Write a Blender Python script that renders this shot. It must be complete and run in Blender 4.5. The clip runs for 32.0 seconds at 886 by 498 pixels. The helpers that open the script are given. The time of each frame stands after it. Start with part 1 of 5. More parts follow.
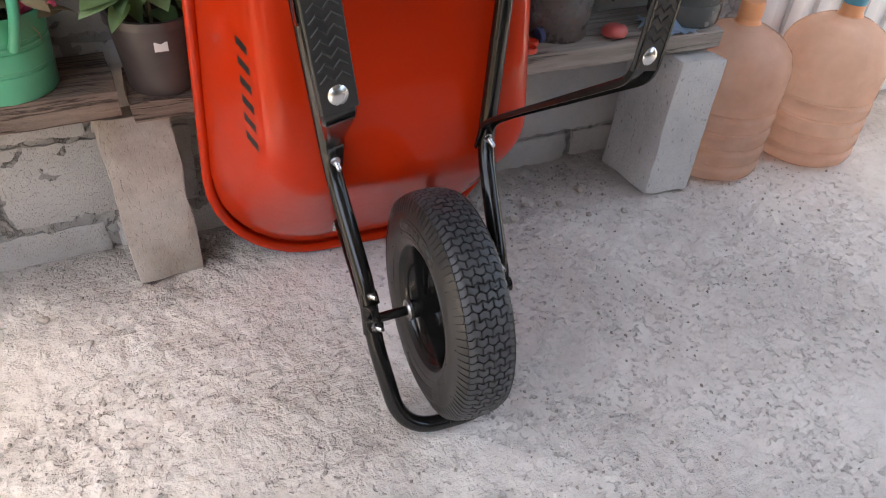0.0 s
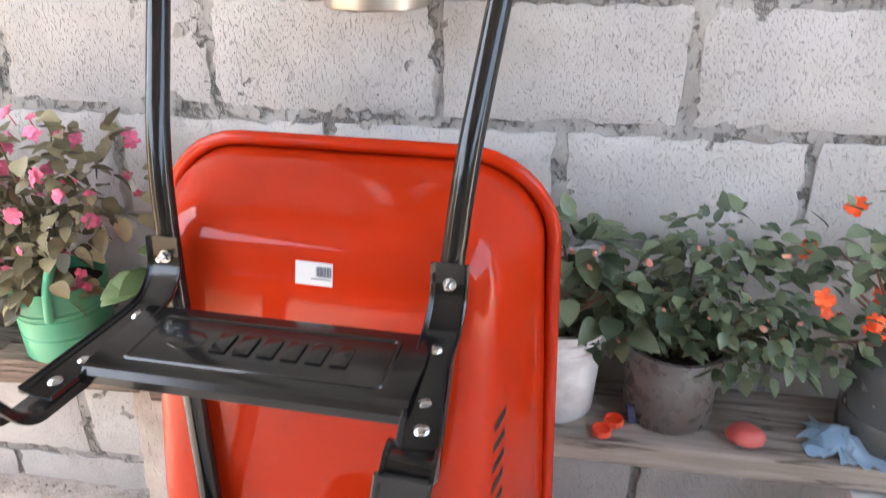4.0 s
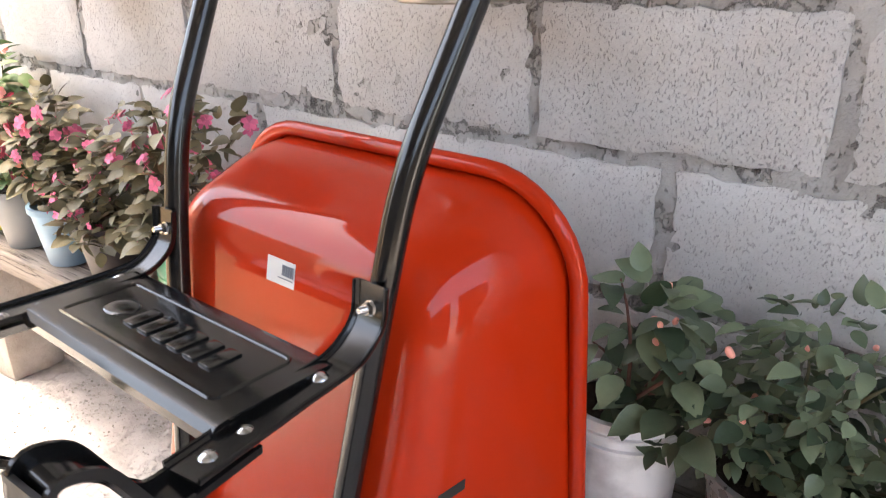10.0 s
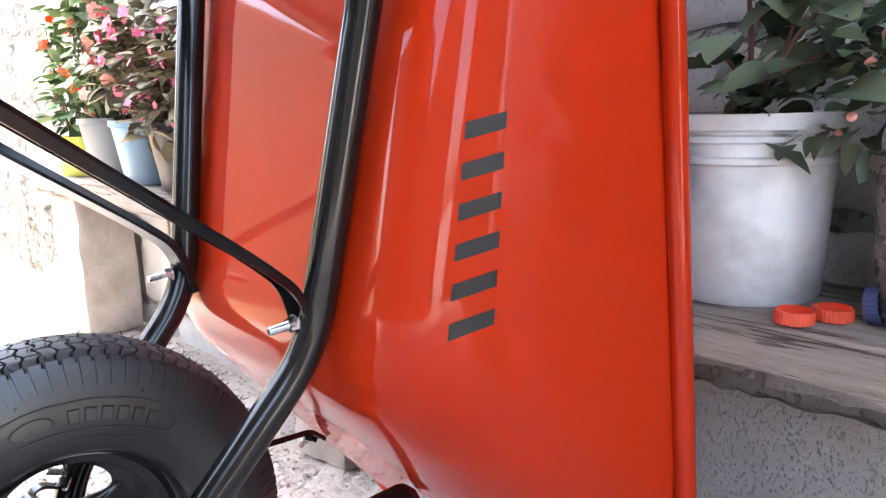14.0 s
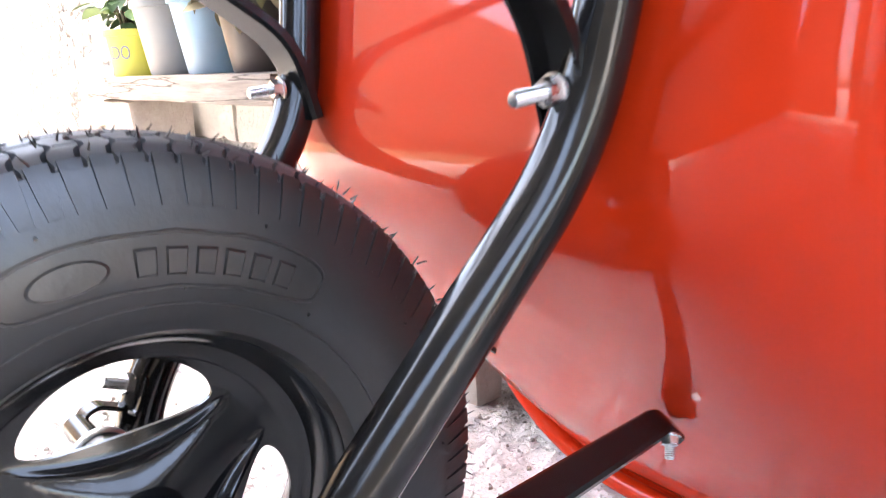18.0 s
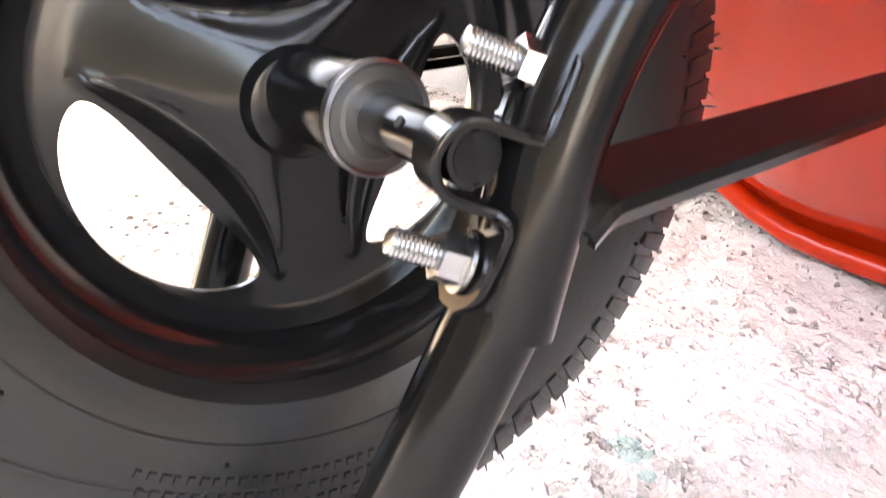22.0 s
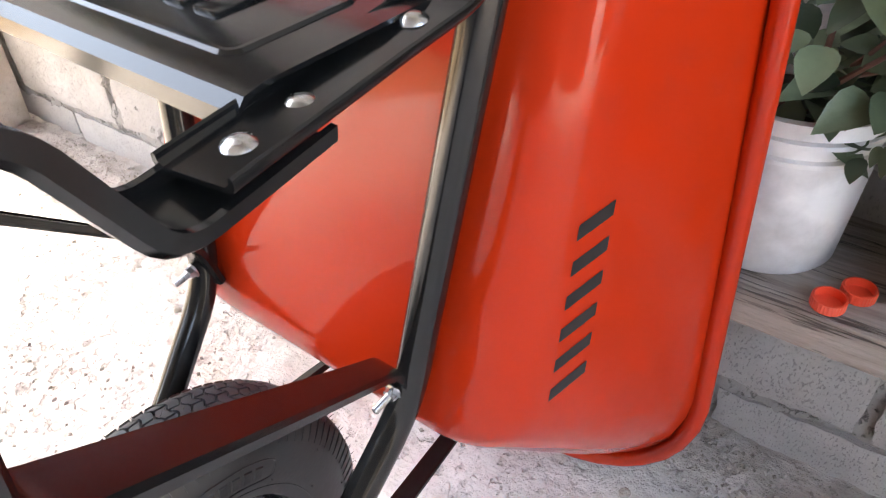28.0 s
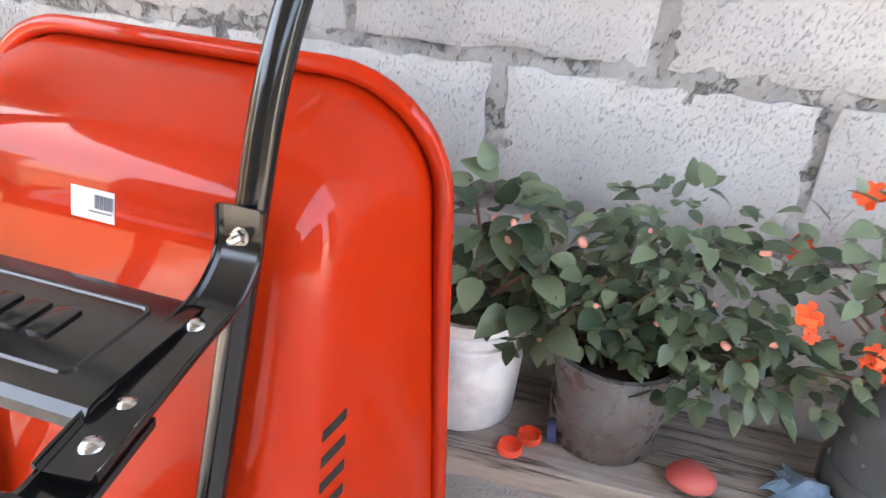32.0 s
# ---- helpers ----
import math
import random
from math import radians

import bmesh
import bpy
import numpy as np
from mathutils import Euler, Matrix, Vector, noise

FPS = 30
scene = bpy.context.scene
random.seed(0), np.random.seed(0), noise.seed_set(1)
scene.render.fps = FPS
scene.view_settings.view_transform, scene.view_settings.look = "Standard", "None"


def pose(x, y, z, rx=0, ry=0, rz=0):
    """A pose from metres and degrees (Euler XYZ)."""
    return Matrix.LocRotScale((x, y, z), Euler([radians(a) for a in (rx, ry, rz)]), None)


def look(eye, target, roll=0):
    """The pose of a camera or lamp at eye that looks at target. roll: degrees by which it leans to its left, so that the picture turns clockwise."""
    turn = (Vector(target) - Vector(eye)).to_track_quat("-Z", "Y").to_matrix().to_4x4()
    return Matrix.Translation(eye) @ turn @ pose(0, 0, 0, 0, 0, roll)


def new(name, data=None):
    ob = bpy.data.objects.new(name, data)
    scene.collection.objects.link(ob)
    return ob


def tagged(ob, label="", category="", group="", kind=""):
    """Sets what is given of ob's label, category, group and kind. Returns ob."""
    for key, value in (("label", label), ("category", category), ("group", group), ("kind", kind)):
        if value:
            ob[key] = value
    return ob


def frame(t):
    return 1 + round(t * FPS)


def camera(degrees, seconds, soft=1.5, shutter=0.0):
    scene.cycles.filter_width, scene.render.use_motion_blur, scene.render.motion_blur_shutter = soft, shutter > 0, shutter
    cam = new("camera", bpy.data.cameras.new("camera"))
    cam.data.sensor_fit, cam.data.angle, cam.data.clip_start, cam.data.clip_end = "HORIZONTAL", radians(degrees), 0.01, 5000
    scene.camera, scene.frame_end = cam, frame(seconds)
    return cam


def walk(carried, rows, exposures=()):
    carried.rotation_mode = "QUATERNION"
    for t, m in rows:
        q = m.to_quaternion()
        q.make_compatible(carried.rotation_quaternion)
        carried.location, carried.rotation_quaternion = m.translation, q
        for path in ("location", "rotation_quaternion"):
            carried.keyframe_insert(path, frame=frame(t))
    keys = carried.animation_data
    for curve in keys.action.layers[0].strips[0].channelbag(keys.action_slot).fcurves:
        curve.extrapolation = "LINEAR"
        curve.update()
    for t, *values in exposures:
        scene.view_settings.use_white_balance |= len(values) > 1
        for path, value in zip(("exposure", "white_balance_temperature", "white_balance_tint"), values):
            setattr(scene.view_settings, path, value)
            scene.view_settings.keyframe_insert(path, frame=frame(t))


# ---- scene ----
cam = camera(61.2, 32.0, soft=1.1, shutter=0.4)
PATH = [
    (0, (-0.791, 0.16, 1.124), (-0.056, 1.549, -0.114), 4.5),
    (0.5, (-0.779, 0.152, 1.135), (-0.031, 1.556, -0.077), 6.0),
    (1, (-0.683, 0.147, 1.148), (-0.012, 1.634, -0.009), 5.8),
    (1.5, (-0.559, 0.167, 1.168), (-0.012, 1.729, 0.046), 4.6),
    (2, (-0.494, 0.213, 1.176), (-0.011, 1.823, 0.092), 4.0),
    (2.5, (-0.413, 0.312, 1.18), (-0.033, 1.969, 0.125), 3.2),
    (3, (-0.316, 0.368, 1.211), (-0.085, 2.071, 0.189), 3.5),
    (3.5, (-0.151, 0.388, 1.26), (-0.173, 2.136, 0.288), 2.4),
    (4, (-0.016, 0.433, 1.276), (-0.283, 2.228, 0.435), 0.3),
    (4.5, (0.024, 0.485, 1.309), (-0.33, 2.323, 0.604), -0.1),
    (6.5, (0.145, 0.597, 1.378), (-0.466, 2.459, 0.978), 2.1),
    (7, (0.215, 0.624, 1.367), (-0.565, 2.413, 0.932), 1.4),
    (7.5, (0.232, 0.633, 1.337), (-0.624, 2.384, 0.885), 1.0),
    (8, (0.191, 0.625, 1.315), (-0.619, 2.386, 0.824), 0.8),
    (8.5, (0.181, 0.631, 1.309), (-0.617, 2.377, 0.747), 0.6),
    (9, (0.204, 0.642, 1.276), (-0.632, 2.353, 0.662), 1.1),
    (9.5, (0.283, 0.682, 1.253), (-0.712, 2.266, 0.544), 0.1),
    (10, (0.344, 0.723, 1.189), (-0.765, 2.22, 0.46), 0.0),
    (10.5, (0.314, 0.761, 1.139), (-0.801, 2.259, 0.423), 0.4),
    (11, (0.282, 0.787, 1.106), (-0.818, 2.269, 0.335), 0.8),
    (11.5, (0.27, 0.818, 1.007), (-0.89, 2.243, 0.216), -0.8),
    (12, (0.291, 0.84, 0.88), (-0.977, 2.213, 0.169), -1.2),
    (12.5, (0.312, 0.832, 0.76), (-1.044, 2.208, 0.239), -0.9),
    (13, (0.329, 0.824, 0.681), (-1.063, 2.21, 0.306), -1.4),
    (13.5, (0.35, 0.832, 0.652), (-1.078, 2.187, 0.296), -1.6),
    (14, (0.358, 0.836, 0.639), (-1.065, 2.188, 0.258), -1.4),
    (14.5, (0.364, 0.832, 0.614), (-1.042, 2.198, 0.219), -1.2),
    (15, (0.358, 0.818, 0.58), (-1.015, 2.21, 0.161), -1.1),
    (15.5, (0.345, 0.812, 0.556), (-1.036, 2.183, 0.097), -1.8),
    (17.5, (0.130, 0.870, 0.530), (-1.318, 2.112, -0.071), -1.7),
    (18, (0.047, 0.911, 0.472), (-1.442, 2.152, -0.020), -2.5),
    (18.5, (-0.015, 0.926, 0.429), (-1.492, 2.164, -0.105), -3.0),
    (19, (-0.052, 0.930, 0.412), (-1.545, 2.129, -0.163), -3.3),
    (19.5, (-0.078, 0.932, 0.406), (-1.592, 2.110, -0.161), -3.4),
    (20, (-0.091, 0.930, 0.407), (-1.619, 2.106, -0.123), -3.0),
    (20.5, (-0.093, 0.928, 0.403), (-1.628, 2.073, -0.175), -2.9),
    (21, (-0.079, 0.918, 0.369), (-1.606, 2.020, -0.306), -2.6),
    (21.5, (-0.067, 0.919, 0.333), (-1.623, 1.916, -0.432), -2.6),
    (22, (-0.047, 0.908, 0.305), (-1.619, 1.847, -0.5), -3.3),
    (22.5, (-0.032, 0.892, 0.282), (-1.574, 1.841, -0.567), -4.0),
    (23, (-0.018, 0.881, 0.273), (-1.537, 1.828, -0.619), -4.7),
    (23.5, (-0.005, 0.881, 0.293), (-1.52, 1.813, -0.622), -5.0),
    (24, (0.008, 0.879, 0.344), (-1.455, 1.831, -0.633), -4.6),
    (24.5, (0.022, 0.890, 0.443), (-1.311, 1.803, -0.731), -3.1),
    (25, (0.049, 0.891, 0.563), (-1.188, 1.806, -0.715), -2.7),
    (25.5, (0.058, 0.885, 0.664), (-1.085, 1.857, -0.658), -2.2),
    (26, (0.080, 0.870, 0.749), (-1.004, 1.913, -0.570), -2.5),
    (26.5, (0.093, 0.861, 0.835), (-0.907, 1.964, -0.501), -2.3),
    (28.5, (0.114, 0.844, 0.971), (-0.782, 2.146, -0.254), -2.7),
    (29, (0.094, 0.887, 0.975), (-0.777, 2.207, -0.249), -3.4),
    (29.5, (0.076, 0.942, 1.004), (-0.765, 2.217, -0.286), -0.6),
    (30, (0.058, 0.962, 1.023), (-0.714, 2.284, -0.264), 3.0),
    (30.5, (0.066, 0.912, 1.056), (-0.582, 2.366, -0.154), 3.4),
    (31, (0.061, 0.849, 1.09), (-0.398, 2.417, -0.064), 4.8),
    (31.5, (0.099, 0.783, 1.134), (-0.283, 2.436, 0.074), 5.1),
    (32, (0.176, 0.716, 1.158), (-0.231, 2.439, 0.229), 4.4),
]
EXPO = [(0.0, 2.75), (1.0, 2.87), (2.0, 3.5), (3.0, 3.95), (4.0, 3.8), (7.0, 3.28), (9.0, 3.35), (11.0, 3.65), (12.0, 3.85), (15.0, 3.95), (17.5, 4.15), (19.0, 4.95), (20.0, 5.3), (21.0, 5.15), (22.0, 4.4), (23.0, 3.58), (24.0, 3.62), (25.0, 3.75), (26.5, 3.78), (29.0, 4.05), (30.0, 4.2), (31.0, 4.18), (32.0, 4.1)]
EXPO = [(t, stops + 0.32, 8650.0 if 21.5 < t < 26.0 else 8250.0 if 6.0 < t < 11.5 else 7150.0 if 11.5 < t < 18.0 else 7900.0 if t > 26.0 else 7850.0, 10.0 if 6.0 < t < 11.5 or 17.0 < t < 26.0 else 7.0) for t, stops in EXPO]
SKY, SUN = 0.15, 0.9
walk(cam, [(t, look(eye, target, roll)) for t, eye, target, roll in PATH], EXPO)

# ---- world, sun, large lights ----
world = bpy.data.worlds.new("world")
scene.world = world
world.use_nodes = True
wn = world.node_tree
wn.nodes.clear()
sky = wn.nodes.new("ShaderNodeTexSky")
sky.sky_type = "NISHITA"
sky.sun_disc = False
sky.sun_elevation = radians(79)
sky.sun_rotation = radians(-100)
sky.air_density, sky.dust_density = 0.85, 3.5
wbg = wn.nodes.new("ShaderNodeBackground")
wbg.inputs["Strength"].default_value = SKY
wout = wn.nodes.new("ShaderNodeOutputWorld")
wn.links.new(sky.outputs[0], wbg.inputs[0])
wn.links.new(wbg.outputs[0], wout.inputs[0])
sun_data = bpy.data.lights.new("sun", "SUN")
sun_data.energy, sun_data.angle, sun_data.color = SUN, radians(12.0), (1.0, 0.98, 0.95)
sun = new("sun", sun_data)
sun.matrix_world = look((-1.93, -0.25, 10.0), (0, 0, 0))


# ---- materials ----
def material(name, base, rough=0.6, metal=0.0, coat=0.0, coat_rough=0.08, spec=0.5):
    m = bpy.data.materials.new(name)
    m.use_nodes = True
    b = m.node_tree.nodes["Principled BSDF"]
    b.inputs["Base Color"].default_value = (*base, 1)
    b.inputs["Roughness"].default_value = rough
    b.inputs["Metallic"].default_value = metal
    b.inputs["Coat Weight"].default_value = coat
    b.inputs["Coat Roughness"].default_value = coat_rough
    b.inputs["Specular IOR Level"].default_value = spec
    return m


def node(m, kind, **values):
    n = m.node_tree.nodes.new(kind)
    for key, value in values.items():
        n.inputs[key].default_value = value
    return n


def link(m, a, b):
    m.node_tree.links.new(a, b)


def bsdf(m):
    return m.node_tree.nodes["Principled BSDF"]


def coords(m, scale=(1, 1, 1), space="Object"):
    c = m.node_tree.nodes.new("ShaderNodeTexCoord")
    mp = node(m, "ShaderNodeMapping", Scale=scale)
    link(m, c.outputs[space], mp.inputs["Vector"])
    return mp.outputs["Vector"]


def noise_tex(m, vec, scale, detail=4.0, rough=0.55):
    n = node(m, "ShaderNodeTexNoise", Scale=scale, Detail=detail, Roughness=rough)
    link(m, vec, n.inputs["Vector"])
    return n.outputs["Fac"]


def ramp(m, fac, stops):
    r = m.node_tree.nodes.new("ShaderNodeValToRGB")
    while len(r.color_ramp.elements) < len(stops):
        r.color_ramp.elements.new(0.5)
    for e, (p, c) in zip(r.color_ramp.elements, stops):
        e.position = p
        e.color = (*c, 1) if len(c) == 3 else c
    link(m, fac, r.inputs["Fac"])
    return r.outputs["Color"]


def mixed(m, fac, a, b, mode="MIX"):
    x = m.node_tree.nodes.new("ShaderNodeMix")
    x.data_type, x.blend_type = "RGBA", mode
    for value, k in ((fac, 0), (a, 6), (b, 7)):
        if isinstance(value, (int, float)):
            x.inputs[k].default_value = value
        elif isinstance(value, tuple):
            x.inputs[k].default_value = (*value, 1)
        else:
            link(m, value, x.inputs[k])
    return x.outputs[2]


def maths(m, op, a, b=0.0, clamp=False):
    x = m.node_tree.nodes.new("ShaderNodeMath")
    x.operation, x.use_clamp = op, clamp
    for k, value in enumerate((a, b)):
        if isinstance(value, (int, float)):
            x.inputs[k].default_value = value
        else:
            link(m, value, x.inputs[k])
    return x.outputs[0]


def bump(m, height, strength=0.5, distance=0.01):
    b = node(m, "ShaderNodeBump", Strength=strength, Distance=distance)
    link(m, height, b.inputs["Height"])
    link(m, b.outputs["Normal"], bsdf(m).inputs["Normal"])


def dusty(name, base, light, rough, scale=6.0, amount=0.5, coat=0.0, metal=0.0, relief=0.0, fine=90.0):
    """Paint, plastic or metal with a faint film of dust in clouds and small scuffs."""
    m = material(name, base, rough, metal, coat)
    v = coords(m)
    f = maths(m, "MULTIPLY", ramp(m, noise_tex(m, v, scale, 6), [(0.42, (0, 0, 0)), (0.75, (1, 1, 1))]), amount)
    link(m, mixed(m, f, base, light), bsdf(m).inputs["Base Color"])
    r = maths(m, "ADD", maths(m, "MULTIPLY", noise_tex(m, v, fine * 0.4, 5), 0.16), rough - 0.08)
    link(m, r, bsdf(m).inputs["Roughness"])
    if relief:
        bump(m, noise_tex(m, v, fine, 4), relief, 0.002)
    return m


RED = dusty("orange red enamel", (0.455, 0.0235, 0.0042), (0.43, 0.029, 0.0068), 0.55, 3.0, 0.3, coat=0.75)
bsdf(RED).inputs["Coat Roughness"].default_value = 0.045
bsdf(RED).inputs["Coat IOR"].default_value = 1.37
bsdf(RED).inputs["Specular IOR Level"].default_value = 0.05
BLACK = dusty("black enamel", (0.007, 0.007, 0.007), (0.016, 0.015, 0.014), 0.17, 5.0, 0.4)
GRIP = dusty("black grip plastic", (0.016, 0.016, 0.018), (0.03, 0.03, 0.03), 0.55, 8.0, 0.5)
TREAD = dusty("dusty tread rubber", (0.036, 0.0385, 0.043), (0.076, 0.079, 0.085), 0.52, 14.0, 0.6, relief=0.15, fine=160.0)
RUBBER = dusty("tyre rubber", (0.0110, 0.0107, 0.0104), (0.026, 0.025, 0.024), 0.36, 10.0, 0.6, relief=0.12, fine=160.0)
bsdf(RUBBER).inputs["Specular IOR Level"].default_value = 0.75
FOOT = dusty("rubber pad", (0.014, 0.014, 0.014), (0.035, 0.033, 0.03), 0.5, 12.0, 0.5, relief=0.2)
ZINC = dusty("bright zinc", (0.62, 0.63, 0.64), (0.42, 0.41, 0.38), 0.26, 40.0, 0.5, metal=1.0)
STEEL = dusty("dull bearing steel", (0.34, 0.335, 0.33), (0.22, 0.215, 0.21), 0.34, 30.0, 0.5, metal=1.0)
LETTER = material("black print", (0.012, 0.011, 0.011), 0.45)
STICKER = dusty("white label", (0.62, 0.615, 0.60), (0.5, 0.5, 0.5), 0.5, 20.0, 0.4)
INK = material("grey label ink", (0.16, 0.17, 0.20), 0.6)


def concrete(name, low, high, pit_scale=120.0, relief=0.6, spread=0.12, cracks=0.0, deep_at=0.235, pock=0.21):
    """Cast concrete: sandy grain, dark pits and cloudy stains, each piece a little lighter or darker."""
    m = material(name, high, 0.93, spec=0.25)
    v = coords(m)
    info = m.node_tree.nodes.new("ShaderNodeObjectInfo")
    shift = node(m, "ShaderNodeVectorMath")
    shift.operation = "ADD"
    link(m, v, shift.inputs[0])
    scaled = node(m, "ShaderNodeVectorMath")
    scaled.operation = "SCALE"
    scaled.inputs["Scale"].default_value = 37.0
    comb = m.node_tree.nodes.new("ShaderNodeCombineXYZ")
    for k in range(3):
        link(m, info.outputs["Random"], comb.inputs[k])
    link(m, comb.outputs[0], scaled.inputs[0])
    link(m, scaled.outputs[0], shift.inputs[1])
    p = shift.outputs[0]
    tall = node(m, "ShaderNodeMapping", Scale=(1.0, 1.0, 0.5))
    link(m, p, tall.inputs["Vector"])
    q = tall.outputs["Vector"]
    clouds = noise_tex(m, p, 6.0, 7, 0.65)
    grain = noise_tex(m, p, 260.0, 3, 0.6)
    pits = noise_tex(m, q, pit_scale, 3, 0.55)
    rare = noise_tex(m, q, pit_scale * 0.28, 3, 0.6)
    colour = ramp(m, clouds, [(0.28, low), (0.62, high)])
    colour = mixed(m, maths(m, "MULTIPLY", grain, 0.30), colour, tuple(c * 0.74 for c in low))
    hole = ramp(m, pits, [(0.315, (1, 1, 1)), (0.415, (0, 0, 0))])
    deep = ramp(m, rare, [(deep_at, (1, 1, 1)), (deep_at + 0.035, (0, 0, 0))])
    colour = mixed(m, maths(m, "MULTIPLY", hole, pock), colour, tuple(c * 0.34 for c in low))
    colour = mixed(m, maths(m, "MULTIPLY", deep, 0.7), colour, tuple(c * 0.28 for c in low))
    tone = maths(m, "ADD", maths(m, "MULTIPLY", info.outputs["Random"], spread), 1.0 - spread / 2)
    colour = mixed(m, 1.0, colour, tone, "MULTIPLY")
    link(m, colour, bsdf(m).inputs["Base Color"])
    h = maths(m, "SUBTRACT", maths(m, "MULTIPLY", grain, 0.5), maths(m, "MULTIPLY", hole, 0.9))
    h = maths(m, "SUBTRACT", h, maths(m, "MULTIPLY", deep, 1.4))
    if cracks:
        line = ramp(m, noise_tex(m, p, 7.0, 7, 0.65), [(0.484, (0, 0, 0)), (0.496, (1, 1, 1)), (0.504, (1, 1, 1)), (0.516, (0, 0, 0))])
        dark = mixed(m, maths(m, "MULTIPLY", line, cracks), colour, tuple(c * 0.22 for c in low))
        link(m, dark, bsdf(m).inputs["Base Color"])
        h = maths(m, "SUBTRACT", h, maths(m, "MULTIPLY", line, 2.5))
    bump(m, h, relief, 0.004)
    return m


BLOCK = concrete("pale concrete block", (0.44, 0.42, 0.40), (0.58, 0.56, 0.54), 330.0, 0.8)
MORTAR = concrete("rough grey mortar", (0.25, 0.235, 0.22), (0.46, 0.44, 0.415), 110.0, 1.0, cracks=0.35)
OLD_BLOCK = concrete("worn concrete block", (0.31, 0.26, 0.215), (0.57, 0.525, 0.48), 170.0, 0.5, deep_at=0.20, pock=0.10)
NEW_BLOCK = concrete("light concrete block", (0.46, 0.45, 0.44), (0.60, 0.59, 0.575), 420.0, 0.75, deep_at=0.315, pock=0.3)
SOIL = concrete("potting soil", (0.018, 0.012, 0.008), (0.06, 0.04, 0.028), 60.0, 1.0)


def ground_material():
    m = material("dusty cement floor", (0.5, 0.47, 0.44), 0.95, spec=0.2)
    v = coords(m)
    big = noise_tex(m, v, 1.7, 6, 0.6)
    mid = noise_tex(m, v, 14.0, 6, 0.65)
    fine = noise_tex(m, v, 150.0, 4, 0.65)
    grit = noise_tex(m, v, 120.0, 3, 0.55)
    lumps = noise_tex(m, v, 48.0, 5, 0.62)
    colour = ramp(m, maths(m, "ADD", maths(m, "MULTIPLY", big, 0.5), maths(m, "MULTIPLY", mid, 0.5)),
                  [(0.34, (0.55, 0.51, 0.475)), (0.50, (0.65, 0.61, 0.575)), (0.66, (0.73, 0.695, 0.66))])
    # rougher patches are a shade darker
    worn = ramp(m, noise_tex(m, v, 2.4, 5, 0.65), [(0.42, (0, 0, 0)), (0.60, (1, 1, 1))])
    colour = mixed(m, maths(m, "MULTIPLY", worn, 0.16), colour, (0.42, 0.38, 0.35))
    specks = ramp(m, noise_tex(m, v, 95.0, 5, 0.7), [(0.305, (1, 1, 1)), (0.37, (0, 0, 0))])
    colour = mixed(m, maths(m, "MULTIPLY", specks, 0.20), colour, (0.20, 0.175, 0.155))
    pale = ramp(m, grit, [(0.66, (0, 0, 0)), (0.72, (1, 1, 1))])
    colour = mixed(m, maths(m, "MULTIPLY", pale, 0.5), colour, (0.70, 0.67, 0.64))
    geo = m.node_tree.nodes.new("ShaderNodeNewGeometry")
    # swept-up dirt along the foot of the wall
    xyz = m.node_tree.nodes.new("ShaderNodeSeparateXYZ")
    link(m, geo.outputs["Position"], xyz.inputs[0])
    dirt = maths(m, "ADD", xyz.outputs["Y"], maths(m, "MULTIPLY", maths(m, "SUBTRACT", noise_tex(m, v, 3.5, 6, 0.7), 0.5), 0.9))
    dirt = ramp(m, maths(m, "SUBTRACT", dirt, 0.9), [(0.50, (0, 0, 0)), (0.78, (1, 1, 1))])
    dirt = maths(m, "MULTIPLY", dirt, maths(m, "ADD", 0.15, maths(m, "MULTIPLY", noise_tex(m, v, 22.0, 5, 0.7), 0.8)))
    colour = mixed(m, dirt, colour, (0.27, 0.235, 0.205))
    # the floor runs out into sandy bare earth beyond the roof
    earth = maths(m, "SUBTRACT", maths(m, "MULTIPLY", xyz.outputs["X"], -1.0), maths(m, "MULTIPLY", noise_tex(m, v, 1.5, 5, 0.6), 0.8))
    earth = ramp(m, maths(m, "SUBTRACT", earth, 1.5), [(0.45, (0, 0, 0)), (0.75, (1, 1, 1))])
    colour = mixed(m, earth, colour, mixed(m, mid, (0.27, 0.19, 0.115), (0.40, 0.295, 0.18)))
    # small spills of teal and maroon paint
    for x, y, r, tint in ((-0.315, 1.197, 0.012, (0.16, 0.42, 0.38)), (-0.29, 1.185, 0.006, (0.2, 0.45, 0.4)), (-0.381, 0.94, 0.007, (0.05, 0.42, 0.33)),
                          (-0.25, 1.0, 0.010, (0.3, 0.5, 0.46)), (-0.159, 1.206, 0.007, (0.22, 0.06, 0.10)), (-0.165, 1.335, 0.02, (0.26, 0.22, 0.20))):
        d = node(m, "ShaderNodeVectorMath")
        d.operation = "DISTANCE"
        d.inputs[1].default_value = (x, y, 0.0)
        link(m, geo.outputs["Position"], d.inputs[0])
        edge = maths(m, "ADD", d.outputs["Value"], maths(m, "MULTIPLY", maths(m, "SUBTRACT", noise_tex(m, v, 55.0, 4), 0.5), r * 3.0))
        inside = maths(m, "LESS_THAN", edge, r)
        colour = mixed(m, maths(m, "MULTIPLY", inside, 0.5), colour, tint)
    link(m, colour, bsdf(m).inputs["Base Color"])
    h = maths(m, "ADD", maths(m, "MULTIPLY", mid, 0.5), maths(m, "MULTIPLY", fine, 0.05))
    h = maths(m, "SUBTRACT", h, maths(m, "MULTIPLY", specks, 0.12))
